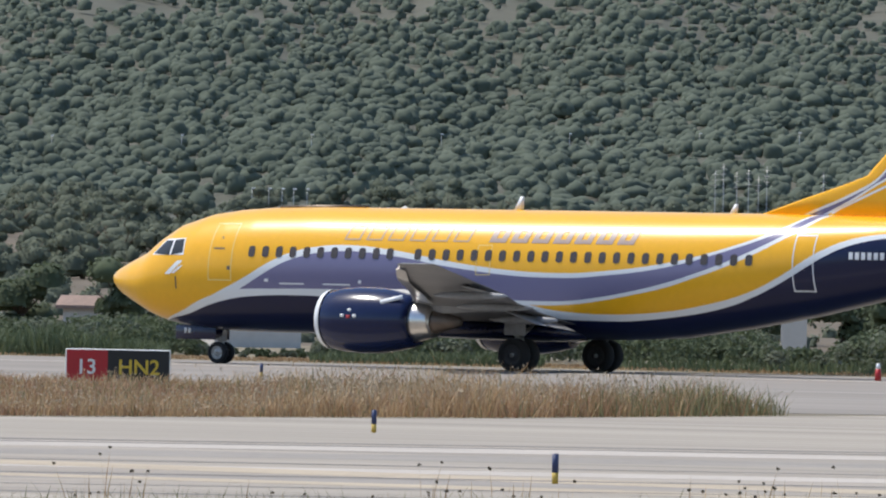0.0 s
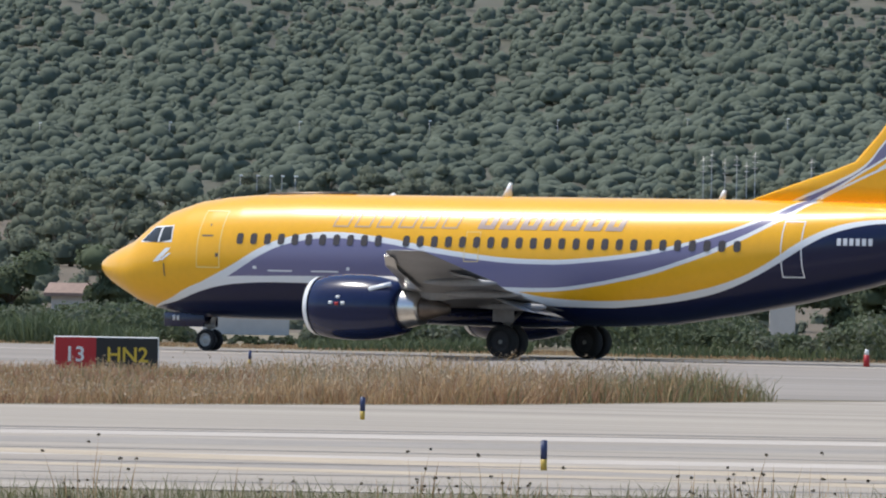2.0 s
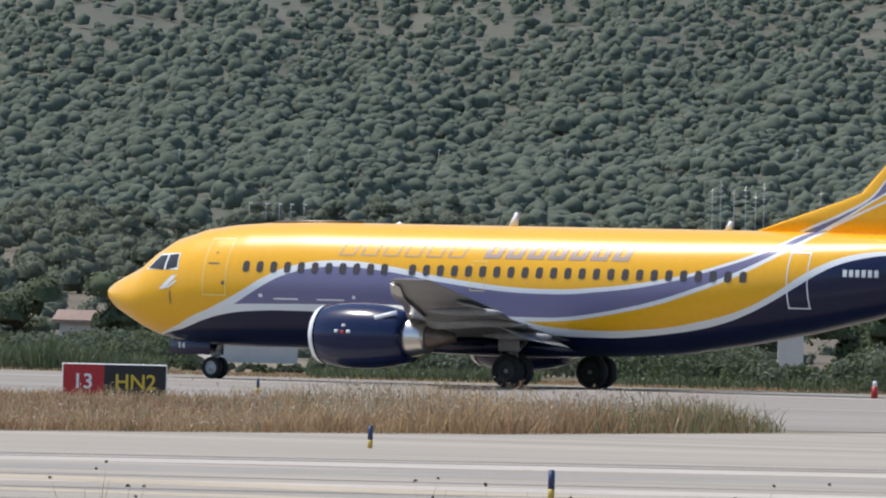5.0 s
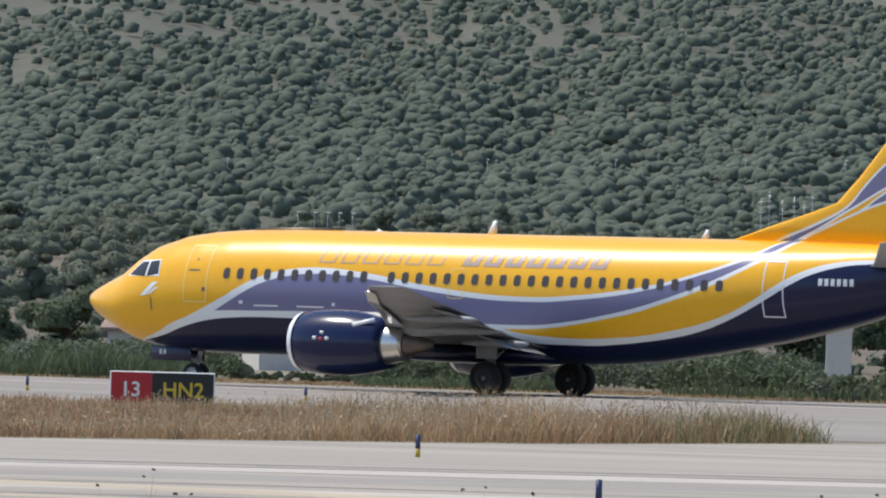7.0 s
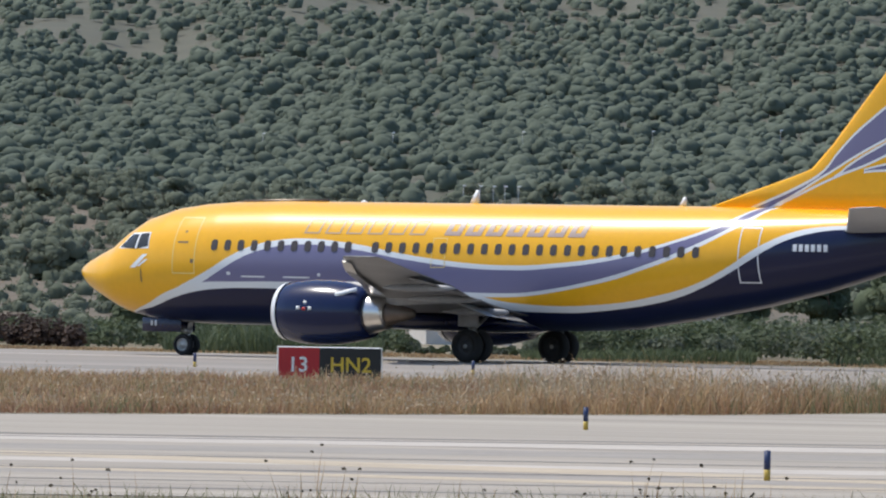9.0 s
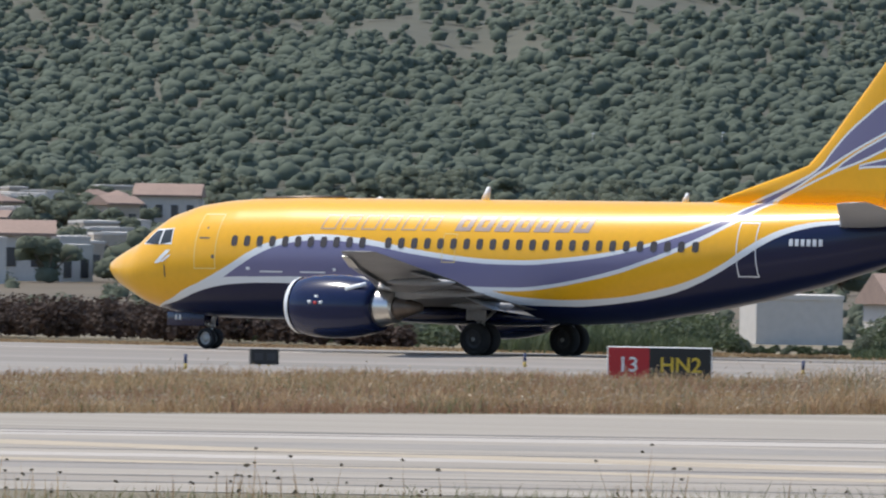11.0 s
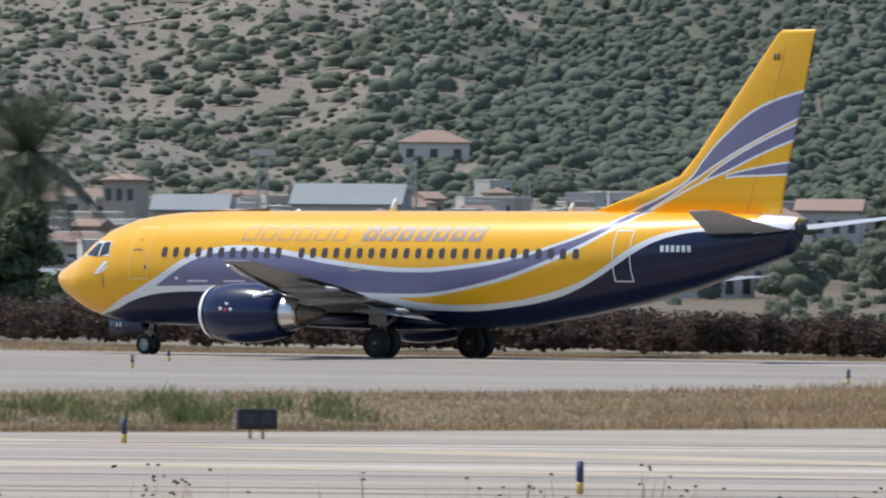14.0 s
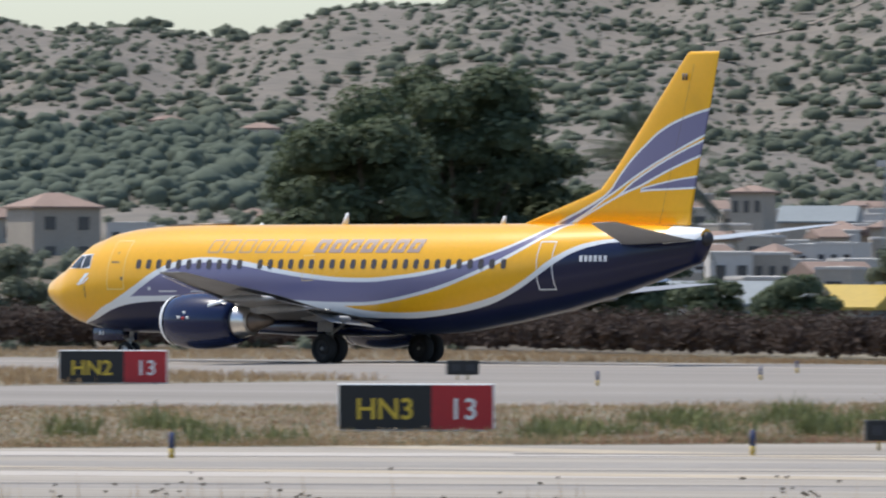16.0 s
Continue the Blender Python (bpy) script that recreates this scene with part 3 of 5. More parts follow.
HALF = [.05, .25, .48, .65, .92, 1.05, 1.24, 1.36, 1.44, 1.58, 1.74, 1.83, 1.87, 1.88, 1.88, 1.85, 1.75, 1.55, 1.22, .78, .42, .33]


def hull(x):
    return tuple(float(np.interp(x, XS, q)) for q in (TOP, BOT, HALF))


def hull_y(x, z):
    t, b, w = hull(x)
    u = (z - (t + b) / 2) / ((t - b) / 2)
    return w * math.sqrt(max(0.0, 1 - u * u))


def patch(x0, x1, z0, z1, side=-1, off=0.008, slant=0.0, n=6, corner=0.0):
    """A thin patch that follows the fuselage's skin; slant shifts its top forward or aft. side -1 is port."""
    bm = bmesh.new()
    g = []
    for i in range(n + 1):
        z = z0 + (z1 - z0) * i / n
        cut = 0.0
        if corner:
            e = min(z - z0, z1 - z)
            cut = corner - math.sqrt(max(0, corner ** 2 - max(0, corner - e) ** 2))
        row = []
        for j in range(3):
            x = x0 + cut + (x1 - x0 - 2 * cut) * j / 2 + slant * (z - z0)
            row.append(bm.verts.new((x, side * (hull_y(x, z) + off), z)))
        g.append(row)
    for a, b in zip(g, g[1:]):
        for j in range(2):
            bm.faces.new((a[j], a[j + 1], b[j + 1], b[j]))
    return bm


def quad(c, side, off, n=6):
    """A four-cornered patch on the fuselage's skin; corners as (x, z), round the patch from low forward."""
    bm = bmesh.new()
    g = []
    for i in range(n + 1):
        v = i / n
        row = []
        for j in range(n + 1):
            u = j / n
            x = (c[0][0] * (1 - u) + c[1][0] * u) * (1 - v) + (c[3][0] * (1 - u) + c[2][0] * u) * v
            z = (c[0][1] * (1 - u) + c[1][1] * u) * (1 - v) + (c[3][1] * (1 - u) + c[2][1] * u) * v
            row.append(bm.verts.new((x, side * (hull_y(x, z) + off), z)))
        g.append(row)
    for a, b in zip(g, g[1:]):
        for j in range(n):
            bm.faces.new((a[j], a[j + 1], b[j + 1], b[j]))
    return bm


def outline(x0, x1, z0, z1, w, side=-1, off=0.009, lean=0.0):
    bm = bmesh.new()
    def strip(pts):
        prev = None
        for (xa, za), (xb, zb) in pts:
            cur = (bm.verts.new((xa, side * (hull_y(xa, za) + off), za)), bm.verts.new((xb, side * (hull_y(xb, zb) + off), zb)))
            if prev:
                bm.faces.new((prev[0], prev[1], cur[1], cur[0]))
            prev = cur
    n = 10
    zs = [z0 + (z1 - z0) * i / n for i in range(n + 1)]
    strip([((x0, z), (x0 + w, z)) for z in zs])
    strip([((x1 - w, z), (x1, z)) for z in zs])
    strip([((x, z0), (x, z0 + w)) for x in np.linspace(x0, x1, 4)])
    strip([((x, z1 - w), (x, z1)) for x in np.linspace(x0, x1, 4)])
    return bm


def aerofoil(le, te, y, z, thick, n=9, twist=0.0):
    up, lo = [], []
    c = te - le
    for i in range(n + 1):
        t = 0.5 - 0.5 * math.cos(math.pi * i / n)
        th = thick * c * 2.6 * (0.2969 * math.sqrt(t) - 0.126 * t - 0.3516 * t * t + 0.2843 * t ** 3 - 0.1015 * t ** 4) * 1.9
        dz = -twist * (t - 0.3) * c
        up.append((le + c * t, y, z + th * 0.62 + dz))
        lo.append((le + c * t, y, z - th * 0.38 + dz))
    return up + lo[-2:0:-1]


def surface(sections):
    bm = bmesh.new()
    skin(bm, [aerofoil(*s) for s in sections])
    return bm


def rot_body(bm, x, y, z, rings, n=28, flat=0.0):
    """A body of revolution along x; rings: (dx, radius)."""
    out = []
    for dx, r in rings:
        ring = []
        for i in range(n):
            a = 2 * math.pi * i / n
            dz = r * math.sin(a)
            if dz < 0:
                dz *= 1 - flat
            ring.append((x + dx, y + r * math.cos(a), z + dz))
        out.append(ring)
    skin(bm, out, cap=True)


def wheel(name, r, w, parent, loc, rim):
    hub = bpy.data.objects.new(name, None)
    scene.collection.objects.link(hub)
    bm = bmesh.new()
    prof = [(-w / 2, r * 0.62), (-w / 2, r * 0.86), (-w * 0.38, r * 0.97), (-w * 0.15, r), (w * 0.15, r), (w * 0.38, r * 0.97), (w / 2, r * 0.86), (w / 2, r * 0.62)]
    rings = [[(rr * math.cos(a), yy, rr * math.sin(a)) for a in (2 * math.pi * i / 32 for i in range(32))] for yy, rr in prof]
    skin(bm, rings + [rings[0]], cap=False)
    bmesh.ops.remove_doubles(bm, verts=bm.verts, dist=1e-5)
    part("tyre", bm, M_TYRE, hub, "black rubber tyre")
    bm = bmesh.new()
    prof = [(-w * 0.30, 0.04), (-w * 0.36, r * 0.22), (-w * 0.2, r * 0.3), (-w * 0.2, r * 0.48), (-w * 0.42, r * 0.63), (w * 0.42, r * 0.63), (w * 0.2, r * 0.48), (w * 0.2, r * 0.3), (w * 0.36, r * 0.22), (w * 0.3, 0.04)]
    skin(bm, [[(rr * math.cos(a), yy, rr * math.sin(a)) for a in (2 * math.pi * i / 24 for i in range(24))] for yy, rr in prof])
    for k in range(8):
        a = 2 * math.pi * k / 8
        for sy in (-1, 1):
            box(bm, r * 0.4 * math.cos(a), sy * w * 0.22, r * 0.4 * math.sin(a), 0.035, 0.05, 0.035)
    part("rim", bm, rim, hub, "metal wheel rim")
    hub.parent = parent
    hub.location = loc
    return hub


def build_airliner():
    jet = new("airliner")
    tagged(jet, "yellow, lilac and navy twin-engined passenger jet on the runway", "airliner")
    # fuselage
    bm = bmesh.new()
    xs = sorted(set(XS + [i * 0.25 for i in range(1, 40)] + [10 + i for i in range(9)] + [19 + 0.5 * i for i in range(26)]))
    xs = [x for x in xs if x <= 32.06]
    n = 56
    prof = np.array([hull(x) for x in xs])
    sm = prof.copy()
    for c in range(3):
        for i in range(3, len(xs) - 2):
            sm[i, c] = np.interp(xs[i], [xs[i - 1], xs[i], xs[i + 1]], [(prof[i - 1, c] + prof[i, c] * 2) / 3, prof[i, c], (prof[i + 1, c] + 2 * prof[i, c]) / 3])
    rings = []
    for x, (t, b, w) in zip(xs, sm):
        zc, hh = (t + b) / 2, (t - b) / 2
        rings.append([(x, w * math.cos(2 * math.pi * i / n), zc + hh * math.sin(2 * math.pi * i / n)) for i in range(n)])
    skin(bm, rings)
    part("fuselage", bm, M_FUSELAGE, jet, "glossy yellow fuselage with lilac wave and navy belly")
    # belly fairing
    bm = bmesh.new()
    rings = []
    for x, w, b, t in ((10.6, 0.7, 1.06, 1.3), (11.6, 1.2, 1.02, 1.5), (13.0, 1.6, 0.97, 1.6), (14.2, 1.7, 0.94, 1.65), (16.5, 1.65, 0.94, 1.6), (17.1, 1.25, 0.99, 1.5), (17.7, 0.7, 1.05, 1.3)):
        ring = []
        for i in range(24):
            a = 2 * math.pi * i / 24
            ca, sa = math.cos(a), math.sin(a)
            ring.append((x, w * math.copysign(abs(ca) ** 0.6, ca), (t + b) / 2 + (t - b) / 2 * math.copysign(abs(sa) ** 0.6, sa)))
        rings.append(ring)
    skin(bm, rings)
    part("belly_fairing", bm, M_NAVY, jet, "dark navy wing-to-body fairing")
    for side, word in ((-1, "port"), (1, "starboard")):
        # wing
        secs = [(11.6, 17.75, side * 1.2, 1.62, 0.125, 9, 0.03), (12.0, 17.7, side * 1.9, 1.72, 0.125, 9, 0.03), (14.1, 18.0, side * 4.95, 2.05, 0.105, 9, 0.02),
                (15.6, 18.95, side * 7.8, 2.42, 0.10, 9, 0.01), (17.35, 19.65, side * 11.1, 2.82, 0.095, 9, 0.0), (18.95, 20.35, side * 14.1, 3.20, 0.09, 9, 0.0),
                (19.2, 20.45, side * 14.44, 3.24, 0.05, 9, 0.0)]
        if side > 0:
            secs = [(q[0], q[1], q[2], q[3] - 0.36 * max(0.0, (q[2] - 2) / 12.4) ** 1.3, *q[4:]) for q in secs]
        part("wing", surface(secs), M_GREY, jet, "grey swept wing with bare metal edges")
        # leading edge slats and trailing flaps slightly lowered
        bm = surface([(14.95, 15.55, side * 6.2, 2.13, 0.13, 7, 0.25), (17.1, 17.55, side * 11.0, 2.74, 0.13, 7, 0.25), (18.6, 18.95, side * 13.6, 3.07, 0.13, 7, 0.25)])
        part("slat", bm, M_STEEL, jet, "bare metal leading-edge slat")
        bm = surface([(16.9, 18.15, side * 1.9, 1.56, 0.13, 7, 0.34), (17.0, 18.2, side * 4.4, 1.76, 0.12, 7, 0.34)])
        part("flap", bm, M_GREY, jet, "grey inboard flap slightly lowered")
        bm = surface([(17.75, 18.95, side * 5.6, 2.0, 0.09, 7, 0.14), (18.8, 19.6, side * 10.2, 2.58, 0.08, 7, 0.14)])
        part("flap", bm, M_GREY, jet, "grey outboard flap slightly lowered")
        for y, x0, x1, z in ((3.6, 16.0, 18.45, 1.60), (6.6, 16.6, 19.3, 1.98), (9.3, 17.4, 20.0, 2.32)):
            bm = bmesh.new()
            rot_body(bm, x0, side * y, z, [(0, 0.02), (0.3, 0.08), (0.9, 0.13), (1.7, 0.13), (2.3, 0.09), (x1 - x0, 0.02)], 14)
            part("flap_fairing", bm, M_GREY, jet, "pale canoe-shaped flap track fairing")
        # tailplane
        bm = surface([(28.3, 31.9, side * 0.3, 4.28, 0.11, 9, -0.05), (29.1, 32.05, side * 1.2, 4.36, 0.11, 9, -0.05), (31.95, 33.1, side * 6.1, 4.96, 0.10, 9, -0.05), (32.25, 33.15, side * 6.35, 4.98, 0.05, 9, -0.05)])
        part("tailplane", bm, M_TAIL, jet, "grey swept tailplane")
        # engine
        ey, ez = side * 4.83, 1.50
        eng = bpy.data.objects.new("engine", None)
        scene.collection.objects.link(eng)
        eng.parent = jet
        bm = bmesh.new()
        rot_body(bm, 10.95, ey, ez, [(0.10, 0.84), (0.25, 0.91), (0.7, 0.995), (1.3, 1.03), (2.0, 1.01), (2.6, 0.93), (3.0, 0.84), (3.2, 0.78), (3.21, 0.66)], 36, 0.0)
        part("nacelle", bm, M_ENGINE, eng, "glossy navy engine nacelle")
        bm = bmesh.new()
        out = []
        for dx, r in ((0.7, 0.70), (0.25, 0.72), (0.06, 0.77), (0.0, 0.82), (0.03, 0.87), (0.12, 0.915), (0.2, 0.92)):
            out.append([(10.93 + dx, ey + r * math.cos(2 * math.pi * i / 36), ez + r * math.sin(2 * math.pi * i / 36) * (0.99 if i > 18 else 1)) for i in range(36)])
        skin(bm, out, cap=False)
        part("inlet_lip", bm, M_WHITE, eng, "white-edged engine inlet lip")
        bm = bmesh.new()
        rot_body(bm, 11.62, ey, ez, [(0, 0.69), (0.05, 0.69)], 28)
        rot_body(bm, 11.25, ey, ez, [(0, 0.02), (0.12, 0.12), (0.37, 0.22)], 20)
        for q in range(24):
            a = 2 * math.pi * q / 24
            vs = box(bm, 0, 0, 0.45, 0.10, 0.03, 0.46)
            bmesh.ops.transform(bm, matrix=Matrix.Translation((11.57, ey, ez)) @ Matrix.Rotation(a, 4, "X") @ Matrix.Rotation(0.6, 4, "Z"), verts=vs)
        part("fan", bm, M_DARK, eng, "dark fan behind the inlet")
        bm = bmesh.new()
        rot_body(bm, 13.95, ey, ez, [(0, 0.66), (0.35, 0.62), (0.75, 0.52), (0.85, 0.49), (0.86, 0.40)], 28)
        part("exhaust_nozzle", bm, M_STEEL, eng, "bare polished exhaust nozzle")
        bm = bmesh.new()
        rot_body(bm, 14.7, ey, ez, [(0, 0.42), (0.25, 0.36), (0.65, 0.24), (1.0, 0.15), (1.05, 0.05)], 20)
        part("exhaust_cone", bm, M_BURNT, eng, "heat-stained exhaust cone")
        bm = bmesh.new()
        skin(bm, [[(12.1, ey - 0.12, 2.40), (12.1, ey + 0.12, 2.40), (12.1, ey + 0.06, 2.46), (12.1, ey - 0.06, 2.46)],
                  [(13.6, ey - 0.2, 2.0), (13.6, ey + 0.2, 2.0), (13.6, ey + 0.13, 2.47), (13.6, ey - 0.13, 2.47)],
                  [(15.2, ey - 0.2, 1.75), (15.2, ey + 0.2, 1.75), (15.2, ey + 0.15, 2.25), (15.2, ey - 0.15, 2.25)],
                  [(16.9, ey - 0.05, 1.85), (16.9, ey + 0.05, 1.85), (16.9, ey + 0.05, 2.0), (16.9, ey - 0.05, 2.0)]])
        part("pylon", bm, M_GREY, eng, "grey engine pylon")
        bm = bmesh.new()
        skin(bm, [[(13.25, ey + side * (0.66 + o), 2.13), (13.95, ey + side * (0.52 + o), 2.30), (14.0, ey + side * (0.56 + o), 2.18), (13.3, ey + side * (0.74 + o), 1.99)] for o in (0.05, 0.085)])
        part("strake", bm, M_WHITE, eng, "white nacelle strake")
        for dx, dz, m in ((12.06, 0.13, M_WHITE), (12.30, 0.30, M_WHITE), (12.50, 0.12, M_WHITE), (12.28, 0.10, M_RED)):
            bm = bmesh.new()
            yy = ey + side * 1.022 * math.sqrt(max(0, 1 - (dz / 1.022) ** 2))
            box(bm, dx, yy, ez + dz, 0.13, 0.025, 0.10)
            part("placard", bm, m, eng, "small warning placard")
        # main landing gear
        gy = side * 2.615
        leg = bpy.data.objects.new("main_gear", None)
        scene.collection.objects.link(leg)
        leg.parent = jet
        bm = bmesh.new()
        tube(bm, (16.51, gy, 0.5), (16.45, gy, 1.2), 0.085)
        tube(bm, (16.45, gy, 1.1), (16.4, gy, 1.95), 0.12)
        tube(bm, (16.5, gy - 0.42, 0.51), (16.5, gy + 0.42, 0.51), 0.07)
        tube(bm, (16.5, gy, 1.0), (16.45, side * 1.5, 1.55), 0.06)
        tube(bm, (16.75, gy, 0.65), (16.6, gy, 1.15), 0.035)
        part("strut", bm, M_RIM, leg, "grey shock strut")
        bm = bmesh.new()
        box(bm, 16.45, gy + side * 0.16, 1.5, 0.75, 0.05, 0.75)
        part("gear_door", bm, M_GREY, leg, "grey gear leg door", bevel=0.015)
    # fin with dorsal fillet
    bm = bmesh.new()
    secs = []
    for le, te, z, th in ((23.3, 31.35, 4.93, 0.10), (25.0, 31.4, 5.5, 0.16), (26.4, 31.5, 5.95, 0.2), (27.15, 31.55, 6.22, 0.22), (27.9, 31.7, 7.0, 0.23), (29.55, 32.2, 9.0, 0.18), (31.12, 32.62, 10.93, 0.11), (31.3, 32.66, 11.06, 0.05)):
        ring = []
        for i in range(11):
            t = 0.5 - 0.5 * math.cos(math.pi * i / 10)
            h = th * 3.2 * (0.2969 * math.sqrt(t) - 0.126 * t - 0.3516 * t * t + 0.2843 * t ** 3 - 0.1015 * t ** 4)
            ring.append((le + (te - le) * t, h, z))
        ring += [(x, -h, z_) for x, h, z_ in ring[-2:0:-1]]
        secs.append(ring)
    skin(bm, secs)
    part("fin", bm, M_FIN, jet, "yellow tail fin with lilac and white blades")
    bm = bmesh.new()
    for s in (-1, 1):
        for z0, z1 in ((5.0, 10.6),):
            pts = []
            for i in range(9):
                z = z0 + (z1 - z0) * i / 8
                x = 30.05 + (z - 5.0) * 0.265
                pts.append((x, z))
            for (xa, za), (xb, zb) in zip(pts, pts[1:]):
                ya, yb = s * (0.20 - 0.020 * (za - 5)), s * (0.20 - 0.020 * (zb - 5))
                bm.faces.new([bm.verts.new(p) for p in ((xa, ya, za), (xa + 0.014, ya, za), (xb + 0.014, yb, zb), (xb, yb, zb))])
    part("rudder_gap", bm, M_BURNT, jet, "thin dark gap before the rudder")
    # pale cap on the rear fuselage behind the fin
    bm = bmesh.new()
    rings = []
    for x in (30.6, 31.0, 31.4, 31.8, 32.06):
        t, b, w = hull(x)
        rings.append([(x, (w + 0.012) * math.cos(math.pi * i / 12), (t + b) / 2 + ((t - b) / 2 + 0.012) * math.sin(math.pi * i / 12)) for i in range(1, 12)])
    skin(bm, rings, close=False, cap=False)
    part("tail_cap", bm, M_WHITE, jet, "pale cap behind the fin")
    # tail cone and navigation tip
    bm = bmesh.new()
    rot_body(bm, 31.98, 0, 4.46, [(0, 0.30), (0.22, 0.22), (0.32, 0.10)], 18)
    part("tail_cone", bm, M_DARK, jet, "dark exhaust tail cone")
    # cabin windows
    for side in (-1, 1):
        for i in range(36):
            if i == 11:
                continue
            x = 6.24 + 0.508 * i
            part("cabin_window", patch(x - 0.12, x + 0.12, 3.395, 3.745, side, 0.010, 0, 12, 0.085), M_GLASS, jet)
        part("door", outline(4.62, 5.52, 2.63, 4.45, 0.035, side), M_LINE, jet, "front passenger door with pale outline")
        part("door", outline(25.46, 26.16, 2.64, 4.38, 0.04, side), M_WHITE, jet, "rear service door with white outline")
        part("emergency_exit", outline(14.46, 14.98, 2.96, 3.9, 0.022, side), M_LINE, jet, "overwing exit with pale outline")
        for q in (((2.24, 3.45), (2.98, 3.41), (3.0, 3.88), (2.64, 3.87)), ((3.06, 3.41), (3.54, 3.50), (3.46, 3.93), (3.07, 3.89))):
            part("cockpit_window", quad(q, side, 0.016), M_CLOUDY, jet, "dark cockpit side window")
        part("window_surround", quad(((2.16, 3.41), (3.59, 3.42), (3.51, 3.96), (2.62, 3.92)), side, 0.008), M_WHITE, jet, "white cockpit window surround")
        part("nose_feather", patch(2.86, 3.08, 2.80, 3.24, side, 0.010, 1.15, 5), M_WHITE, jet, "white feather mark below the cockpit")
        part("nose_feather", patch(3.14, 3.26, 2.84, 3.08, side, 0.010, 1.5, 5), M_WHITE, jet, "white feather mark below the cockpit")
        for x0, x1, z0, z1, m in ((5.35, 5.47, 2.98, 3.1, M_BURNT), (4.78, 5.2, 3.62, 3.67, M_BURNT), (5.0, 5.06, 3.95, 4.02, M_BURNT), (3.3, 3.35, 2.35, 2.75, M_BURNT),
                                  (7.3, 8.2, 2.55, 2.6, M_WHITE), (8.9, 9.9, 2.55, 2.6, M_WHITE), (6.75, 6.9, 2.62, 2.72, M_WHITE), (10.2, 10.32, 2.62, 2.72, M_WHITE)):
            part("skin_panel", patch(x0, x1, z0, z1, side, 0.010), m, jet)
        # operator's name: plain slanted blocks
        for i in range(6):
            x = 9.55 + 0.79 * i
            for xa, xb, z0, z1 in ((0, 0.58, 3.98, 4.03), (0, 0.58, 4.42, 4.47), (0, 0.06, 4.03, 4.42), (0.52, 0.58, 4.03, 4.42)):
                part("name_block", patch(x + xa + 0.22 * (z0 - 3.98), x + xb + 0.22 * (z0 - 3.98), z0, z1, side, 0.010, 0.22), M_LILAC2, jet)
        for i in range(7):
            x = 14.80 + 0.76 * i
            for xa, xb, z0, z1 in ((0, 0.60, 3.98, 4.11), (0, 0.60, 4.34, 4.47), (0, 0.20, 4.11, 4.34), (0.40, 0.60, 4.11, 4.34)):
                part("name_block", patch(x + xa + 0.25 * (z0 - 3.98), x + xb + 0.25 * (z0 - 3.98), z0, z1, side, 0.010, 0.25), M_LILAC, jet)
        for i in range(6):
            x = 27.28 + 0.2 * i
            part("registration_bar", patch(x, x + 0.13, 3.65, 3.87, side, 0.010), M_WHITE, jet)
        for i in range(2):
            bm = bmesh.new()
            box(bm, 2.98 + 0.15 * i, side * 0.425, 1.03, 0.09, 0.02, 0.17)
            part("registration_bar", bm, M_WHITE, jet)
            bm = bmesh.new()
            box(bm, 31.08 + 0.14 * i, side * 0.125, 10.17, 0.09, 0.03, 0.24)
            part("registration_bar", bm, M_BURNT, jet)
    # antennas and roof bump
    for x, h, c in ((15.0, 0.42, 0.32), (22.62, 0.28, 0.24)):
        bm = bmesh.new()
        skin(bm, [[(x - c * 0.9, -0.03, 5.0), (x - c * 0.3, -0.04, 5.0), (x + c * 0.2, 0.0, 5.0), (x - c * 0.3, 0.04, 5.0), (x - c * 0.9, 0.03, 5.0)],
                  [(x - 0.05, -0.012, 5.02 + h), (x, -0.015, 5.02 + h), (x + 0.08, 0.0, 5.02 + h), (x, 0.015, 5.02 + h), (x - 0.05, 0.012, 5.02 + h)]])
        part("blade_antenna", bm, M_WHITE, jet, "white blade antenna on the roof")
    bm = bmesh.new()
    rot_body(bm, 10.6, 0, 5.0, [(0, 0.02), (0.15, 0.09), (0.3, 0.02)], 12)
    part("roof_beacon", bm, M_WHITE, jet, "small pale roof beacon")
    bm = bmesh.new()
    skin(bm, [[(x, -0.10, 4.98 + z), (x, 0.10, 4.98 + z), (x, 0.08, 5.07 + z), (x, -0.08, 5.07 + z)] for x, z in ((6.2, -0.03), (7.5, 0.0), (9.4, 0.03))])
    part("roof_rail", bm, M_BURNT, jet, "thin dark roof fairing line")
    # nose gear
    leg = bpy.data.objects.new("nose_gear", None)
    scene.collection.objects.link(leg)
    leg.parent = jet
    bm = bmesh.new()
    tube(bm, (4.06, 0, 0.34), (4.15, 0, 0.85), 0.05)
    tube(bm, (4.15, 0, 0.8), (4.25, 0, 1.25), 0.08)
    tube(bm, (4.06, -0.26, 0.34), (4.06, 0.26, 0.34), 0.045)
    tube(bm, (4.1, 0, 0.65), (3.4, 0, 1.15), 0.04)
    box(bm, 4.12, 0, 0.78, 0.2, 0.16, 0.14)
    part("strut", bm, M_RIM, leg, "grey nose gear strut")
    for s in (-1, 1):
        bm = bmesh.new()
        box(bm, 3.35, s * 0.40, 0.98, 1.5, 0.04, 0.46)
        part("gear_door", bm, M_NAVY, leg, "navy nose gear door", bevel=0.012)
    wheels = []
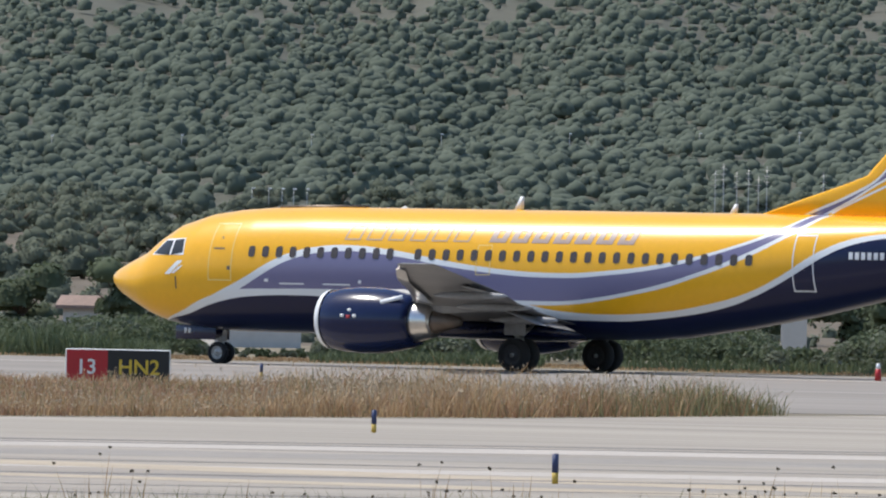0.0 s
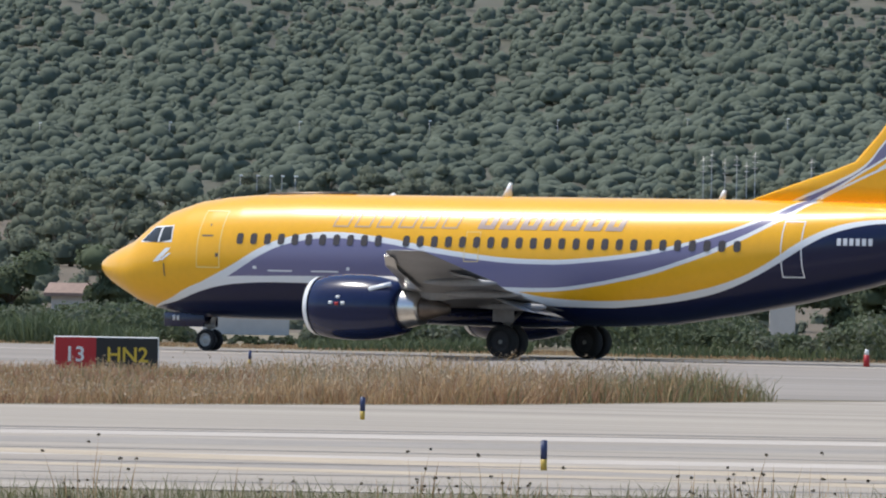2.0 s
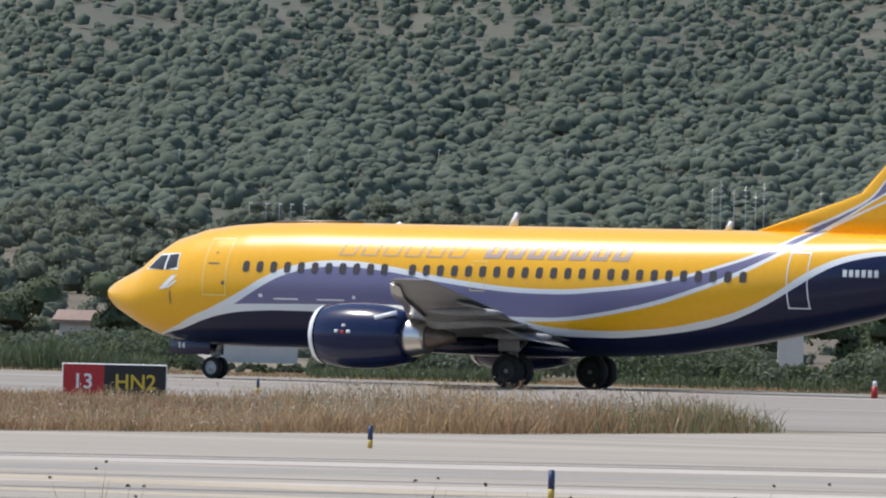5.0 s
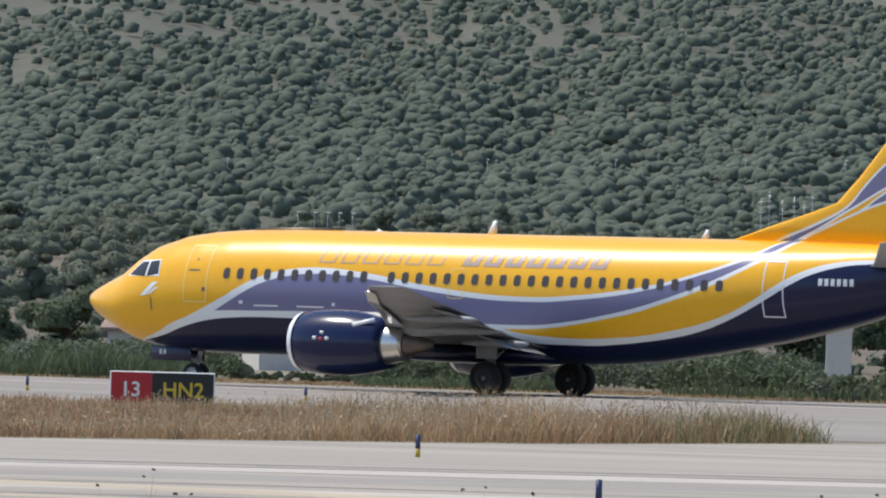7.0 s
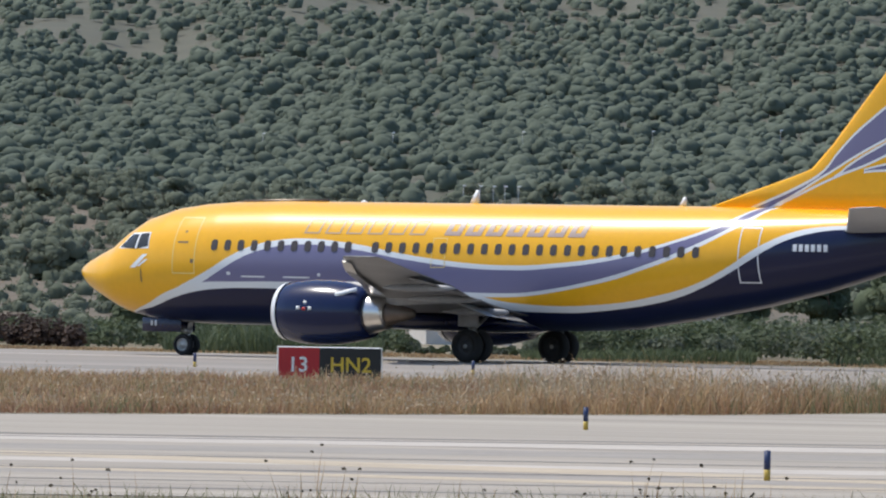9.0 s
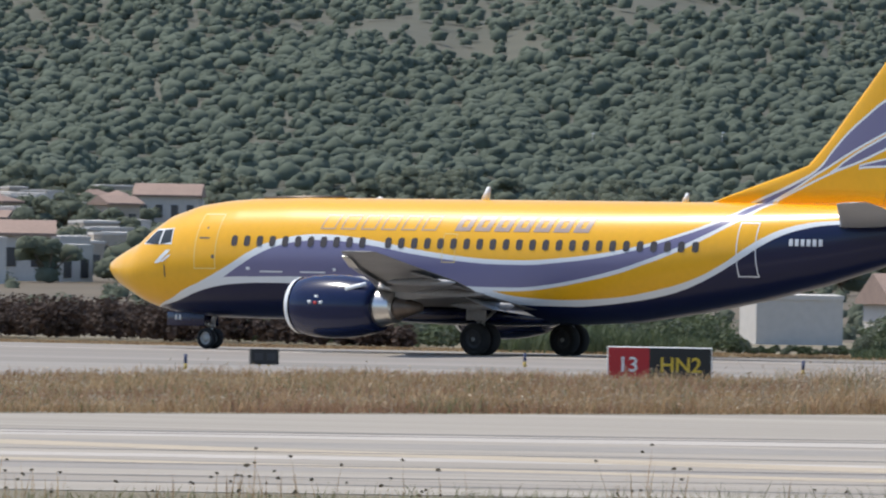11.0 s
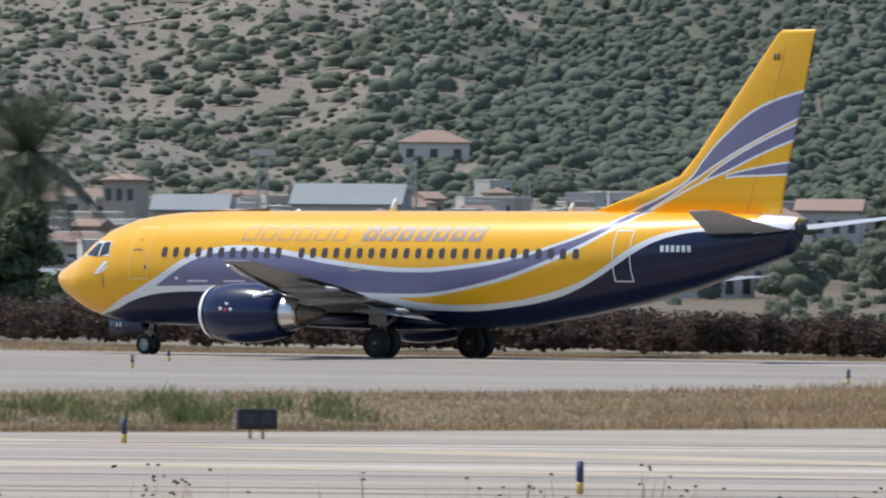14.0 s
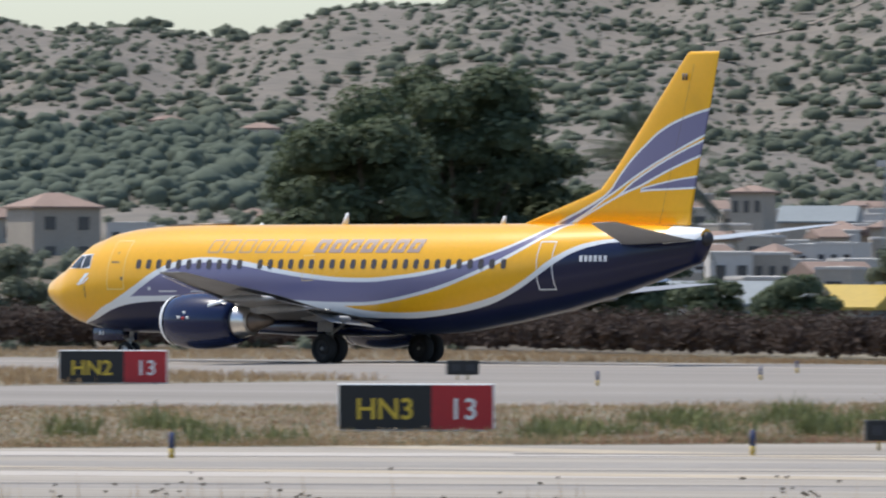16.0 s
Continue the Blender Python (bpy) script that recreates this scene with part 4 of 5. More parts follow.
    for s in (-1, 1):
        wheels.append((wheel("nose_wheel", 0.345, 0.2, jet, (4.06, s * 0.2, 0.345), M_RIM), 0.345))
        for o in (-0.29, 0.29):
            # main rims use dark metal: the shade they stand in, put into colour
            wheels.append((wheel("main_wheel", 0.52, 0.37, jet, (16.51, s * 2.615 + o, 0.52), M_DARK), 0.52))
    return jet, wheels


airliner, jet_wheels = build_airliner()

# ---------- signs, markers ----------
def letters(text, size, material, parent, x, z, name, label):
    cu = bpy.data.curves.new("letters", "FONT")
    cu.body, cu.size, cu.extrude, cu.align_x = text, size, 0.006, "CENTER"
    cu.offset = 0.008
    ob = bpy.data.objects.new("letters", cu)
    scene.collection.objects.link(ob)
    me = bpy.data.meshes.new_from_object(ob.evaluated_get(bpy.context.evaluated_depsgraph_get()))
    bpy.data.objects.remove(ob)
    me.name = name
    me.transform(pose(x, -0.095, z, 90, 0, 0))
    me.materials.clear()
    me.materials.append(material)
    t = new(name, me)
    t.parent = parent
    tagged(t, label)


def build_sign(x, y, w, h, red_first, code, base=0.14):
    """A lit holding sign: red runway panel and black panel with yellow code, facing the camera's side."""
    s = new("holding_sign")
    tagged(s, "red and black airfield holding sign reading 13 and " + code, "sign", group="holding signs")
    s.matrix_world = pose(x, y, 0.016, 0, 0, -math.degrees(math.atan2(x, y)))
    bm = bmesh.new()
    box(bm, 0, 0, base + h / 2, w, 0.16, h)
    part("housing", bm, M_SIGNW, s, "pale metal housing", smooth=False, bevel=0.02)
    rw = w * 0.40
    sgn = -1 if red_first else 1
    bm = bmesh.new()
    box(bm, sgn * (w / 2 - rw / 2 - 0.02), -0.082, base + h / 2, rw - 0.03, 0.012, h - 0.06)
    part("red_panel", bm, M_RED, s, "red panel", smooth=False)
    bm = bmesh.new()
    box(bm, -sgn * (rw / 2 - 0.01), -0.082, base + h / 2, w - rw - 0.03, 0.012, h - 0.06)
    part("black_panel", bm, M_BLACK, s, "black panel", smooth=False)
    letters("13", h * 0.62, M_SIGNW, s, sgn * (w / 2 - rw / 2), base + h * 0.26, "number", "white number 13")
    letters(code, h * 0.62, M_SIGNY, s, -sgn * rw / 2, base + h * 0.26, "code", "yellow code " + code)
    for k in (-0.38, 0.38):
        bm = bmesh.new()
        box(bm, k * w, 0, base / 2, 0.08, 0.08, base)
        part("foot", bm, M_DARK, s, smooth=False)


build_sign(*at(-2.905, 238), 2.62, 0.84, True, "HN2", 0.0)
build_sign(*at(-12.12, 172.2), 2.83, 0.86, False, "HN3", 0.03)
build_sign(*at(-13.94, 262), 3.0, 0.92, False, "HN2", 0.02)


def build_marker(x, y, first=[None]):
    h = 0.39
    if first[0] is None:
        p = new("edge_marker")
        tagged(p, "slim blue-topped yellow taxiway edge marker post", "marker", group="edge markers")
        bm = bmesh.new()
        tube(bm, (0, 0, 0), (0, 0, 0.15), 0.042, 0.045, 14)
        part("base", bm, M_POSTY, p, "yellow lower part")
        bm = bmesh.new()
        tube(bm, (0, 0, 0.15), (0, 0, h), 0.045, 0.045, 14)
        tube(bm, (0, 0, h), (0, 0, h + 0.012), 0.045, 0.025, 14)
        part("sleeve", bm, M_BLUE, p, "blue upper sleeve")
        first[0] = p
        p.matrix_world = pose(x, y, 0.009)
        return p
    return copy_thing(first[0], pose(x, y, 0.009))


for x, y in ((-3.93, 165.5), (-0.58, 124.9), (-14.8, 114.6), (-26.2, 147.1), (-34.3, 141.9), (-24.8, 246.2), (-17.4, 268), (-50.1, 257), (-48.8, 275.3), (-52, 300),
             (-13.5, 268), (-9.2, 258), (10.5, 280)):
    build_marker(x, y)


def build_box(x, y, w=0.66, h=0.33, lift=0.16, flip=False):
    s = new("lamp_box")
    tagged(s, "small black sign box seen from behind on two short legs", "sign box", group="sign boxes")
    s.matrix_world = pose(x, y, 0.009, 0, 0, -math.degrees(math.atan2(x, y)) + 12)
    bm = bmesh.new()
    box(bm, 0, 0, lift + h / 2, w, 0.2, h)
    part("housing", bm, M_BLACK, s, "black housing", smooth=False, bevel=0.015)
    for k in (-1, 1):
        bm = bmesh.new()
        box(bm, k * w * 0.22, -0.105, lift + h / 2, w * 0.3, 0.012, h * 0.5)
        part("panel", bm, M_DARK, s, smooth=False)
        bm = bmesh.new()
        tube(bm, (k * w * 0.16, 0, 0), (k * w * 0.16, 0, lift), 0.025)
        part("leg", bm, M_POSTY, s, "yellow leg")


build_box(-25.0, 152.6)
build_box(-23.8, 257.5, 0.78, 0.42, 0.05)
build_box(-57.2, 272.8, 0.95, 0.42, 0.14)


def build_cone(x, y):
    c = new("hydrant")
    tagged(c, "small red and white striped marker stub beside the runway", "marker")
    c.matrix_world = pose(x, y, 0.02)
    bm = bmesh.new()
    tube(bm, (0, 0, 0), (0, 0, 0.36), 0.10, 0.08, 12)
    part("body", bm, M_RED, c, "red body")
    bm = bmesh.new()
    tube(bm, (0, 0, 0.36), (0, 0, 0.52), 0.08, 0.05, 12)
    part("cap", bm, M_WHITE, c, "white cap")


build_cone(*at(1.66, 287))

# ---------- planting ----------
def build_tree(x, y, z, height, width, rng, material, per=260, leaf=0.22, blobs_n=16, trunk=0.35, name="tree", label="", crown_from=0.25):
    t = new(name)
    tagged(t, label, "tree")
    t.location = (x, y, z)
    bm = bmesh.new()
    r = max(0.1, width * 0.03)
    tube(bm, (0, 0, 0), (0.1, 0, height * trunk), r * 1.3, r, 10)
    for i in range(6):
        a = i * 1.05 + rng.uniform(0, 0.6)
        tube(bm, (0.1, 0, height * trunk * 0.9), (math.cos(a) * width * 0.28, math.sin(a) * width * 0.28, height * rng.uniform(0.5, 0.8)), r * 0.6, r * 0.2, 7)
    part("trunk", bm, M_BARK, t)
    blobs = []
    for i in range(blobs_n):
        a, q = rng.uniform(0, 2 * math.pi), math.sqrt(rng.uniform(0, 1))
        zz = rng.uniform(crown_from, 0.86)
        k = math.sqrt(max(0.05, 1 - ((zz - 0.55) / 0.5) ** 2))
        s = rng.uniform(0.14, 0.24) * width
        blobs.append((math.cos(a) * q * width * 0.4 * k, math.sin(a) * q * width * 0.4 * k, zz * height, s, s, s * 0.8))
    v, f = leaf_cloud(rng, blobs, per, leaf, 0.4)
    k = 0.84 if height < 4 else 0.62
    core = np.array(blobs) * [1, 1, 1, k, k, k]
    cv, cf = lumps(rng, core, 0.22, 2)
    mesh_part("crown", v.tolist() + cv.tolist(), f.tolist() + (cf + len(v)).tolist(), material, t, "leafy crown", smooth=True)
    return t


def build_palm(x, y, z, height, radius, rng):
    p = new("palm")
    tagged(p, "date palm with a wide crown of arching fronds", "palm")
    p.location = (x, y, z)
    bm = bmesh.new()
    for i in range(12):
        tube(bm, (0, 0, height * i / 12), (0, 0, height * (i + 1) / 12), 0.30, 0.24, 10)
    part("trunk", bm, M_BARK, p, "rough brown trunk")
    for i in range(84):
        a, e = rng.uniform(0, 2 * math.pi), rng.uniform(-0.75, 1.4)
        L = radius * rng.uniform(0.85, 1.1)
        n = 64
        out = Vector((math.cos(a), math.sin(a), 0))
        sd = Vector((-math.sin(a), math.cos(a), 0))
        v, f = [], []
        for k in range(n + 1):
            t0 = k / n
            c = out * (L * t0 * math.cos(e) * (1 - 0.12 * t0))
            c.z = height + L * (t0 * math.sin(e) - 0.40 * t0 * t0 * (0.5 + 0.5 * math.cos(e)))
            v.append(tuple(c))
        for k in range(n):
            t0 = k / n
            w = 0.62 * math.sin(math.pi * min(1, t0 * 0.9 + 0.1)) * radius / 3.2
            fw = (out * math.cos(e) + Vector((0, 0, math.sin(e) - t0))).normalized()
            for s in ((-1,), (1,))[k % 2]:
                tip = Vector(v[k]) + sd * s * w + fw * w * 0.5 - Vector((0, 0, w * 0.45))
                f.append((k, k + 1, len(v)))
                v.append(tuple(tip))
        mesh_part("frond", v, f, M_PALM, p)
    return p


def build_planting():
    rng = np.random.default_rng(11)
    # pine woods on the hill: rounded crowns, spread evenly over the slope as it rises
    reach = np.linspace(1150, 2250, 400)
    rise = np.degrees(np.arctan2(ground_z(np.zeros(400), reach) - EYE[2], reach))
    rise = np.maximum.accumulate(rise) + np.arange(400) * 1e-6
    tries = 25000
    az = rng.uniform(-16.5, 4.5, tries)
    d = np.interp(rng.uniform(rise[0], rise[-1], tries), rise, reach)
    x, y = np.sin(np.radians(az)) * d, np.cos(np.radians(az)) * d
    clump = np.sin(x * 0.021 + 2 * np.sin(y * 0.008)) * np.sin(y * 0.013 + x * 0.009) + 0.6 * np.sin(x * 0.07 + y * 0.03)
    dense = np.interp(az, [-16.5, -10.2, -8.6, -7.0, 4.5], [0.11, 0.11, 0.26, 0.9, 1.0])
    # stony clearings high on the slope
    dense = np.where((clump > 0.75) & (az > -8) & (d > 1650), dense * 0.22, dense)
    dense = dense * np.where(az < -8.6, 0.35 + 1.3 * (clump > 0.2), 1.0)
    dense = np.where((az < -12.6 + 0.2 * np.sin(d * 0.03)) & (d < 1480), 1.0, dense)
    keep = rng.uniform(size=tries) < dense
    x, y, az, d = x[keep], y[keep], az[keep], d[keep]
    z = ground_z(x, y)
    n = len(x)
    r = rng.uniform(1.0, 1.7, n) * rng.uniform(0.7, 1.35, n) * np.where(az < -8.6, 1.25, 1.0) * np.interp(d, [1150, 1800], [0.9, 1.15])
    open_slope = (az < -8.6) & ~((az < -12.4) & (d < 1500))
    # flatter open-slope crowns show less shaded side, softening contrast like haze
    hgt = r * np.where(open_slope, rng.uniform(0.7, 1.1, n), rng.uniform(1.05, 1.65, n))
    blobs = [np.stack([x, y, z + hgt * 0.45, r * 0.85, r * 0.85, hgt * 0.5], 1)]
    for k in range(1):
        turn = rng.uniform(0, 2 * np.pi, n)
        out = r * rng.uniform(0.25, 0.6, n)
        q = r * rng.uniform(0.4, 0.65, n)
        blobs.append(np.stack([x + np.cos(turn) * out, y + np.sin(turn) * out, z + hgt * rng.uniform(0.4, 0.95, n), q, q, q * 0.8], 1))
    allb = np.concatenate(blobs)
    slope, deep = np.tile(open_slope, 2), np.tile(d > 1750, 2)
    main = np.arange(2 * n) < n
    # shrubs on the open slope get paler leaves: haze put into their colour
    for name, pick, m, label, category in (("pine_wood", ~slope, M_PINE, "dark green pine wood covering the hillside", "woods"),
                                           ("hill_shrubs", slope, M_OLIVE, "low round shrubs scattered over the open hillside, paled for haze", "scrub")):
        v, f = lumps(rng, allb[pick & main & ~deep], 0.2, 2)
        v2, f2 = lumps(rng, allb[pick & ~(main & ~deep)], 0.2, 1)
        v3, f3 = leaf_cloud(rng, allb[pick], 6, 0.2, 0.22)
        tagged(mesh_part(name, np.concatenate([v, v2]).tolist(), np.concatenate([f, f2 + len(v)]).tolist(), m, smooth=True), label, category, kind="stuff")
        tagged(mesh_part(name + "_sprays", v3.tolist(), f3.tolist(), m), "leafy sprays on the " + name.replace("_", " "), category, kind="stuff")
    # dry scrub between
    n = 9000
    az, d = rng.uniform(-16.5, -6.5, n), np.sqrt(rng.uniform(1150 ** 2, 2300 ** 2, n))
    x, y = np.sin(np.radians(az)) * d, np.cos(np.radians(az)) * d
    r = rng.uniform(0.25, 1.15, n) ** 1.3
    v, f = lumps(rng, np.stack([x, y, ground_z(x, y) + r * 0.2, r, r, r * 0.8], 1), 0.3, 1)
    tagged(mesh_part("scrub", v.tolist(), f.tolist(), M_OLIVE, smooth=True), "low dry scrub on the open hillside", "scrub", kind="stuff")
    # olive grove: round trees, four shapes repeated
    protos = []
    spots = []
    for i in range(900):
        a, dd = rng.uniform(-7.6, 4.2), math.sqrt(rng.uniform(620 ** 2, 1190 ** 2))
        if len(spots) >= 295:
            break
        xx, yy = at(a, dd)
        if all((xx - p[0]) ** 2 + (yy - p[1]) ** 2 > 24 for p in spots):
            spots.append((xx, yy))
    for i, (xx, yy) in enumerate(spots):
        zz = float(ground_z(np.array(xx), np.array(yy)))
        if i < 4:
            t = build_tree(xx, yy, zz, rng.uniform(3.0, 3.9), rng.uniform(4.6, 5.8), rng, M_OLIVE, 70, 0.15, 10, 0.2, "olive_tree", "round grey-green olive tree in the grove", 0.0)
            t["group"] = "olive grove"
            protos.append(t)
        else:
            t = copy_thing(protos[i % 4], pose(xx, yy, zz, 0, 0, rng.uniform(0, 360)))
            t.scale = (1, 1, 1)
    # undergrowth between the airfield and the hill
    n = 5000
    a, dd = rng.uniform(-15.5, 4.4, n), np.sqrt(rng.uniform(410 ** 2, 1180 ** 2, n))
    keep = (a > -6.2) | (dd < 560) | (rng.uniform(size=n) < 0.35)
    a, dd = a[keep], dd[keep]
    n = len(a)
    x, y = np.sin(np.radians(a)) * dd, np.cos(np.radians(a)) * dd
    r = rng.uniform(0.4, 1.15, n) * np.interp(dd, [410, 540, 760], [0.55, 0.65, 1.0])
    b = np.stack([x, y, ground_z(x, y) + r * 0.4, r * 1.2, r * 1.2, r], 1)
    v, f = lumps(rng, b * [1, 1, 1, 0.78, 0.78, 0.78], 0.3, 1)
    v2, f2 = leaf_cloud(rng, b, 30, 0.13, 0.4)
    tagged(mesh_part("undergrowth", np.concatenate([v, v2]).tolist(), f.tolist() + (f2 + len(v)).tolist(), M_OLIVE, smooth=True), "grey-green undergrowth between airfield and hill", "bushes", kind="stuff")
    # reeds and bushes beyond the runway
    n = 14000
    a = np.concatenate([rng.uniform(-3.9, -2.6, 5200), rng.uniform(-1.75, -0.35, 6000), rng.uniform(0.1, 4.2, 2800)])
    dd = rng.uniform(0, 14, n) + np.interp(a, [-4, 0, 4.2], [322, 310, 298])
    x, y = np.sin(np.radians(a)) * dd, np.cos(np.radians(a)) * dd
    hh = np.interp(a, [-3.9, -3.3, -2.6, -1.7, -0.6, 0.2, 1.0, 1.9, 2.3, 4.2], [0.7, 1.0, 0.5, 0.3, 0.45, 0.45, 0.45, 0.5, 0.7, 0.8])
    v, f = blades(rng, x, y, np.zeros(n), hh * rng.uniform(0.6, 1.2, n), 0.028, 0.9)
    tagged(mesh_part("reed_bed", v.tolist(), f, M_REED), "bright green reeds beyond the runway", "reeds", kind="stuff")
    n = 900
    a = rng.uniform(-6.0, 4.2, n)
    dd = rng.uniform(0, 30, n) + np.interp(a, [-6, -4, -2, 0, 4.2], [338, 328, 324, 316, 304])
    x, y = np.sin(np.radians(a)) * dd, np.cos(np.radians(a)) * dd
    hh = np.interp(a, [-6, -4, -2.6, -2.35, -1.75, -1.6, 0, 0.9, 1.05, 1.35, 1.6, 2.0, 4.2], [0.55, 0.6, 0.85, 0.1, 0.1, 0.75, 0.85, 0.95, 0.45, 0.4, 0.8, 1.1, 1.4]) * rng.uniform(0.6, 1.15, n)
    v, f = leaf_cloud(rng, np.stack([x, y, hh * 0.6, hh * 0.9, hh * 0.9, hh], 1), 130, 0.085, 0.6)
    half = len(f) // 3 * 2
    tagged(mesh_part("bush_row", v[:half * 4].tolist(), f[:half].tolist(), M_BIGLEAF), "dark green bushes beyond the runway", "bushes", kind="stuff")
    tagged(mesh_part("grey_bush_row", v[half * 4:].tolist(), (f[half:] - half * 4).tolist(), M_OLIVE), "grey-green bushes beyond the runway", "bushes", kind="stuff")
    n = 900
    a = rng.uniform(-16.2, -4.4, n)
    dd = rng.uniform(0, 24, n) + np.interp(a, [-16, -12, -9.5, -7, -4.4], [440, 412, 354, 336, 325])
    x, y = np.sin(np.radians(a)) * dd, np.cos(np.radians(a)) * dd
    hh = np.interp(a, [-16, -12, -8, -5.5, -4.4], [1.1, 1.05, 0.88, 0.75, 0.45]) * rng.uniform(0.75, 1.2, n)
    v, f = leaf_cloud(rng, np.stack([x, y, hh * 0.75, hh, hh, hh], 1), 120, 0.08, 0.7)
    cv, cf = leaf_cloud(rng, np.stack([x, y, hh * 0.55, hh * 0.6, hh * 0.6, hh * 0.8], 1), 60, 0.14, 0.8)
    tagged(mesh_part("shrub_hedge", v.tolist() + cv.tolist(), f.tolist() + (cf + len(v)).tolist(), M_HEDGE), "brown-red dry shrub hedge along the runway", "hedge", kind="stuff")
    # broad dark trees and the palm
    for az_, d_, h_, w_ in ((-12.4, 500, 13.6, 9.6), (-11.85, 508, 15.0, 9.6), (-11.4, 515, 11.0, 7.0), (-12.75, 520, 10.0, 7.0), (-11.0, 525, 8.6, 4.5), (-10.78, 470, 6.4, 5.2), (-11.25, 470, 6.0, 5.0)):
        xx, yy = at(az_, d_)
        build_tree(xx, yy, float(ground_z(np.array(xx), np.array(yy))), h_, w_, rng, M_BIGLEAF, 560, 0.17, 34, 0.2, "broad_tree", "broad dark green leafy tree", 0.12)
    xx, yy = at(-10.68, 505)
    build_palm(xx, yy, 0.2, 9.1, 5.4, rng)
    for az_, d_, h_, w_ in ((-9.95, 430, 3.2, 3.4), (-10.3, 440, 4.0, 4.0), (-4.0, 420, 3.0, 4.0), (-1.1, 420, 3.4, 4.0), (-0.4, 425, 2.6, 4.0), (2.1, 410, 4.2, 4.5), (2.8, 410, 4.8, 5.0), (0.55, 450, 3.6, 5.0), (0.95, 480, 4.2, 5.5), (1.45, 470, 4.3, 5.5), (1.85, 440, 3.8, 4.5), (0.1, 470, 3.6, 5.0), (-2.9, 440, 3.4, 4.5), (-3.5, 450, 3.2, 4.5), (3.3, 440, 4.3, 5.5),
                            (-5.3, 430, 3.0, 3.6), (-9.8, 425, 3.4, 4.0), (-13.9, 470, 4.0, 5.0), (-14.6, 480, 5.0, 6.0), (-9.2, 560, 4.6, 4.6)):
        xx, yy = at(az_, d_)
        build_tree(xx, yy, float(ground_z(np.array(xx), np.array(yy))), h_, w_, rng, M_OLIVE if h_ > 4.4 else M_BIGLEAF, 320, 0.11, 14, 0.3, "small_tree", "small bushy tree beyond the runway", 0.1)


build_planting()

# ---------- buildings ----------
def build_house(az, d, z0, w, h, depth, roof, wall=None, turn=0.0, hip=True, cols=3, name="house", label=""):
    x, y = at(az, d)
    b = new(name)
    tagged(b, label or "pale rendered house with a low tiled roof", "building")
    b.matrix_world = pose(x, y, z0, 0, 0, -az + turn)
    bm = bmesh.new()
    box(bm, 0, 0, h / 2 - 1.0, w, depth, h + 2.0)
    part("wall", bm, wall or M_WALLW, b, smooth=False)
    bm = bmesh.new()
    o = 0.35 if roof else 0.04
    base = [(-w / 2 - o, -depth / 2 - o, h), (w / 2 + o, -depth / 2 - o, h), (w / 2 + o, depth / 2 + o, h), (-w / 2 - o, depth / 2 + o, h)]
    vs = [bm.verts.new(p) for p in base] + [bm.verts.new((p[0], p[1], h + 0.18)) for p in base]
    rz = h + 0.18 + (depth * 0.22 if roof else 0.05)
    rx = max(0.1, w / 2 - (depth * 0.45 if hip else -o))
    r1, r2 = bm.verts.new((-rx, 0, rz)), bm.verts.new((rx, 0, rz))
    bm.faces.new(vs[3::-1])
    for i in range(4):
        bm.faces.new((vs[i], vs[(i + 1) % 4], vs[4 + (i + 1) % 4], vs[4 + i]))
    bm.faces.new((vs[4], vs[5], r2, r1))
    bm.faces.new((vs[6], vs[7], r1, r2))
    bm.faces.new((vs[5], vs[6], r2))
    bm.faces.new((vs[7], vs[4], r1))
    part("roof", bm, roof or M_WALLW, b, smooth=False)
    floors = max(1, int(h / 2.8))
    for i in range(cols):
        for k in range(floors):
            bm = bmesh.new()
            cx = -w / 2 + w * (i + 0.5) / cols
            box(bm, cx, -depth / 2 - 0.02, h - 1.4 - 2.8 * k, min(1.1, w / cols * 0.45), 0.1, 1.25)
            part("window", bm, M_PANE, b, smooth=False)
    return b


def el_z(el, d):
    return EYE[2] + d * math.tan(radians(el))


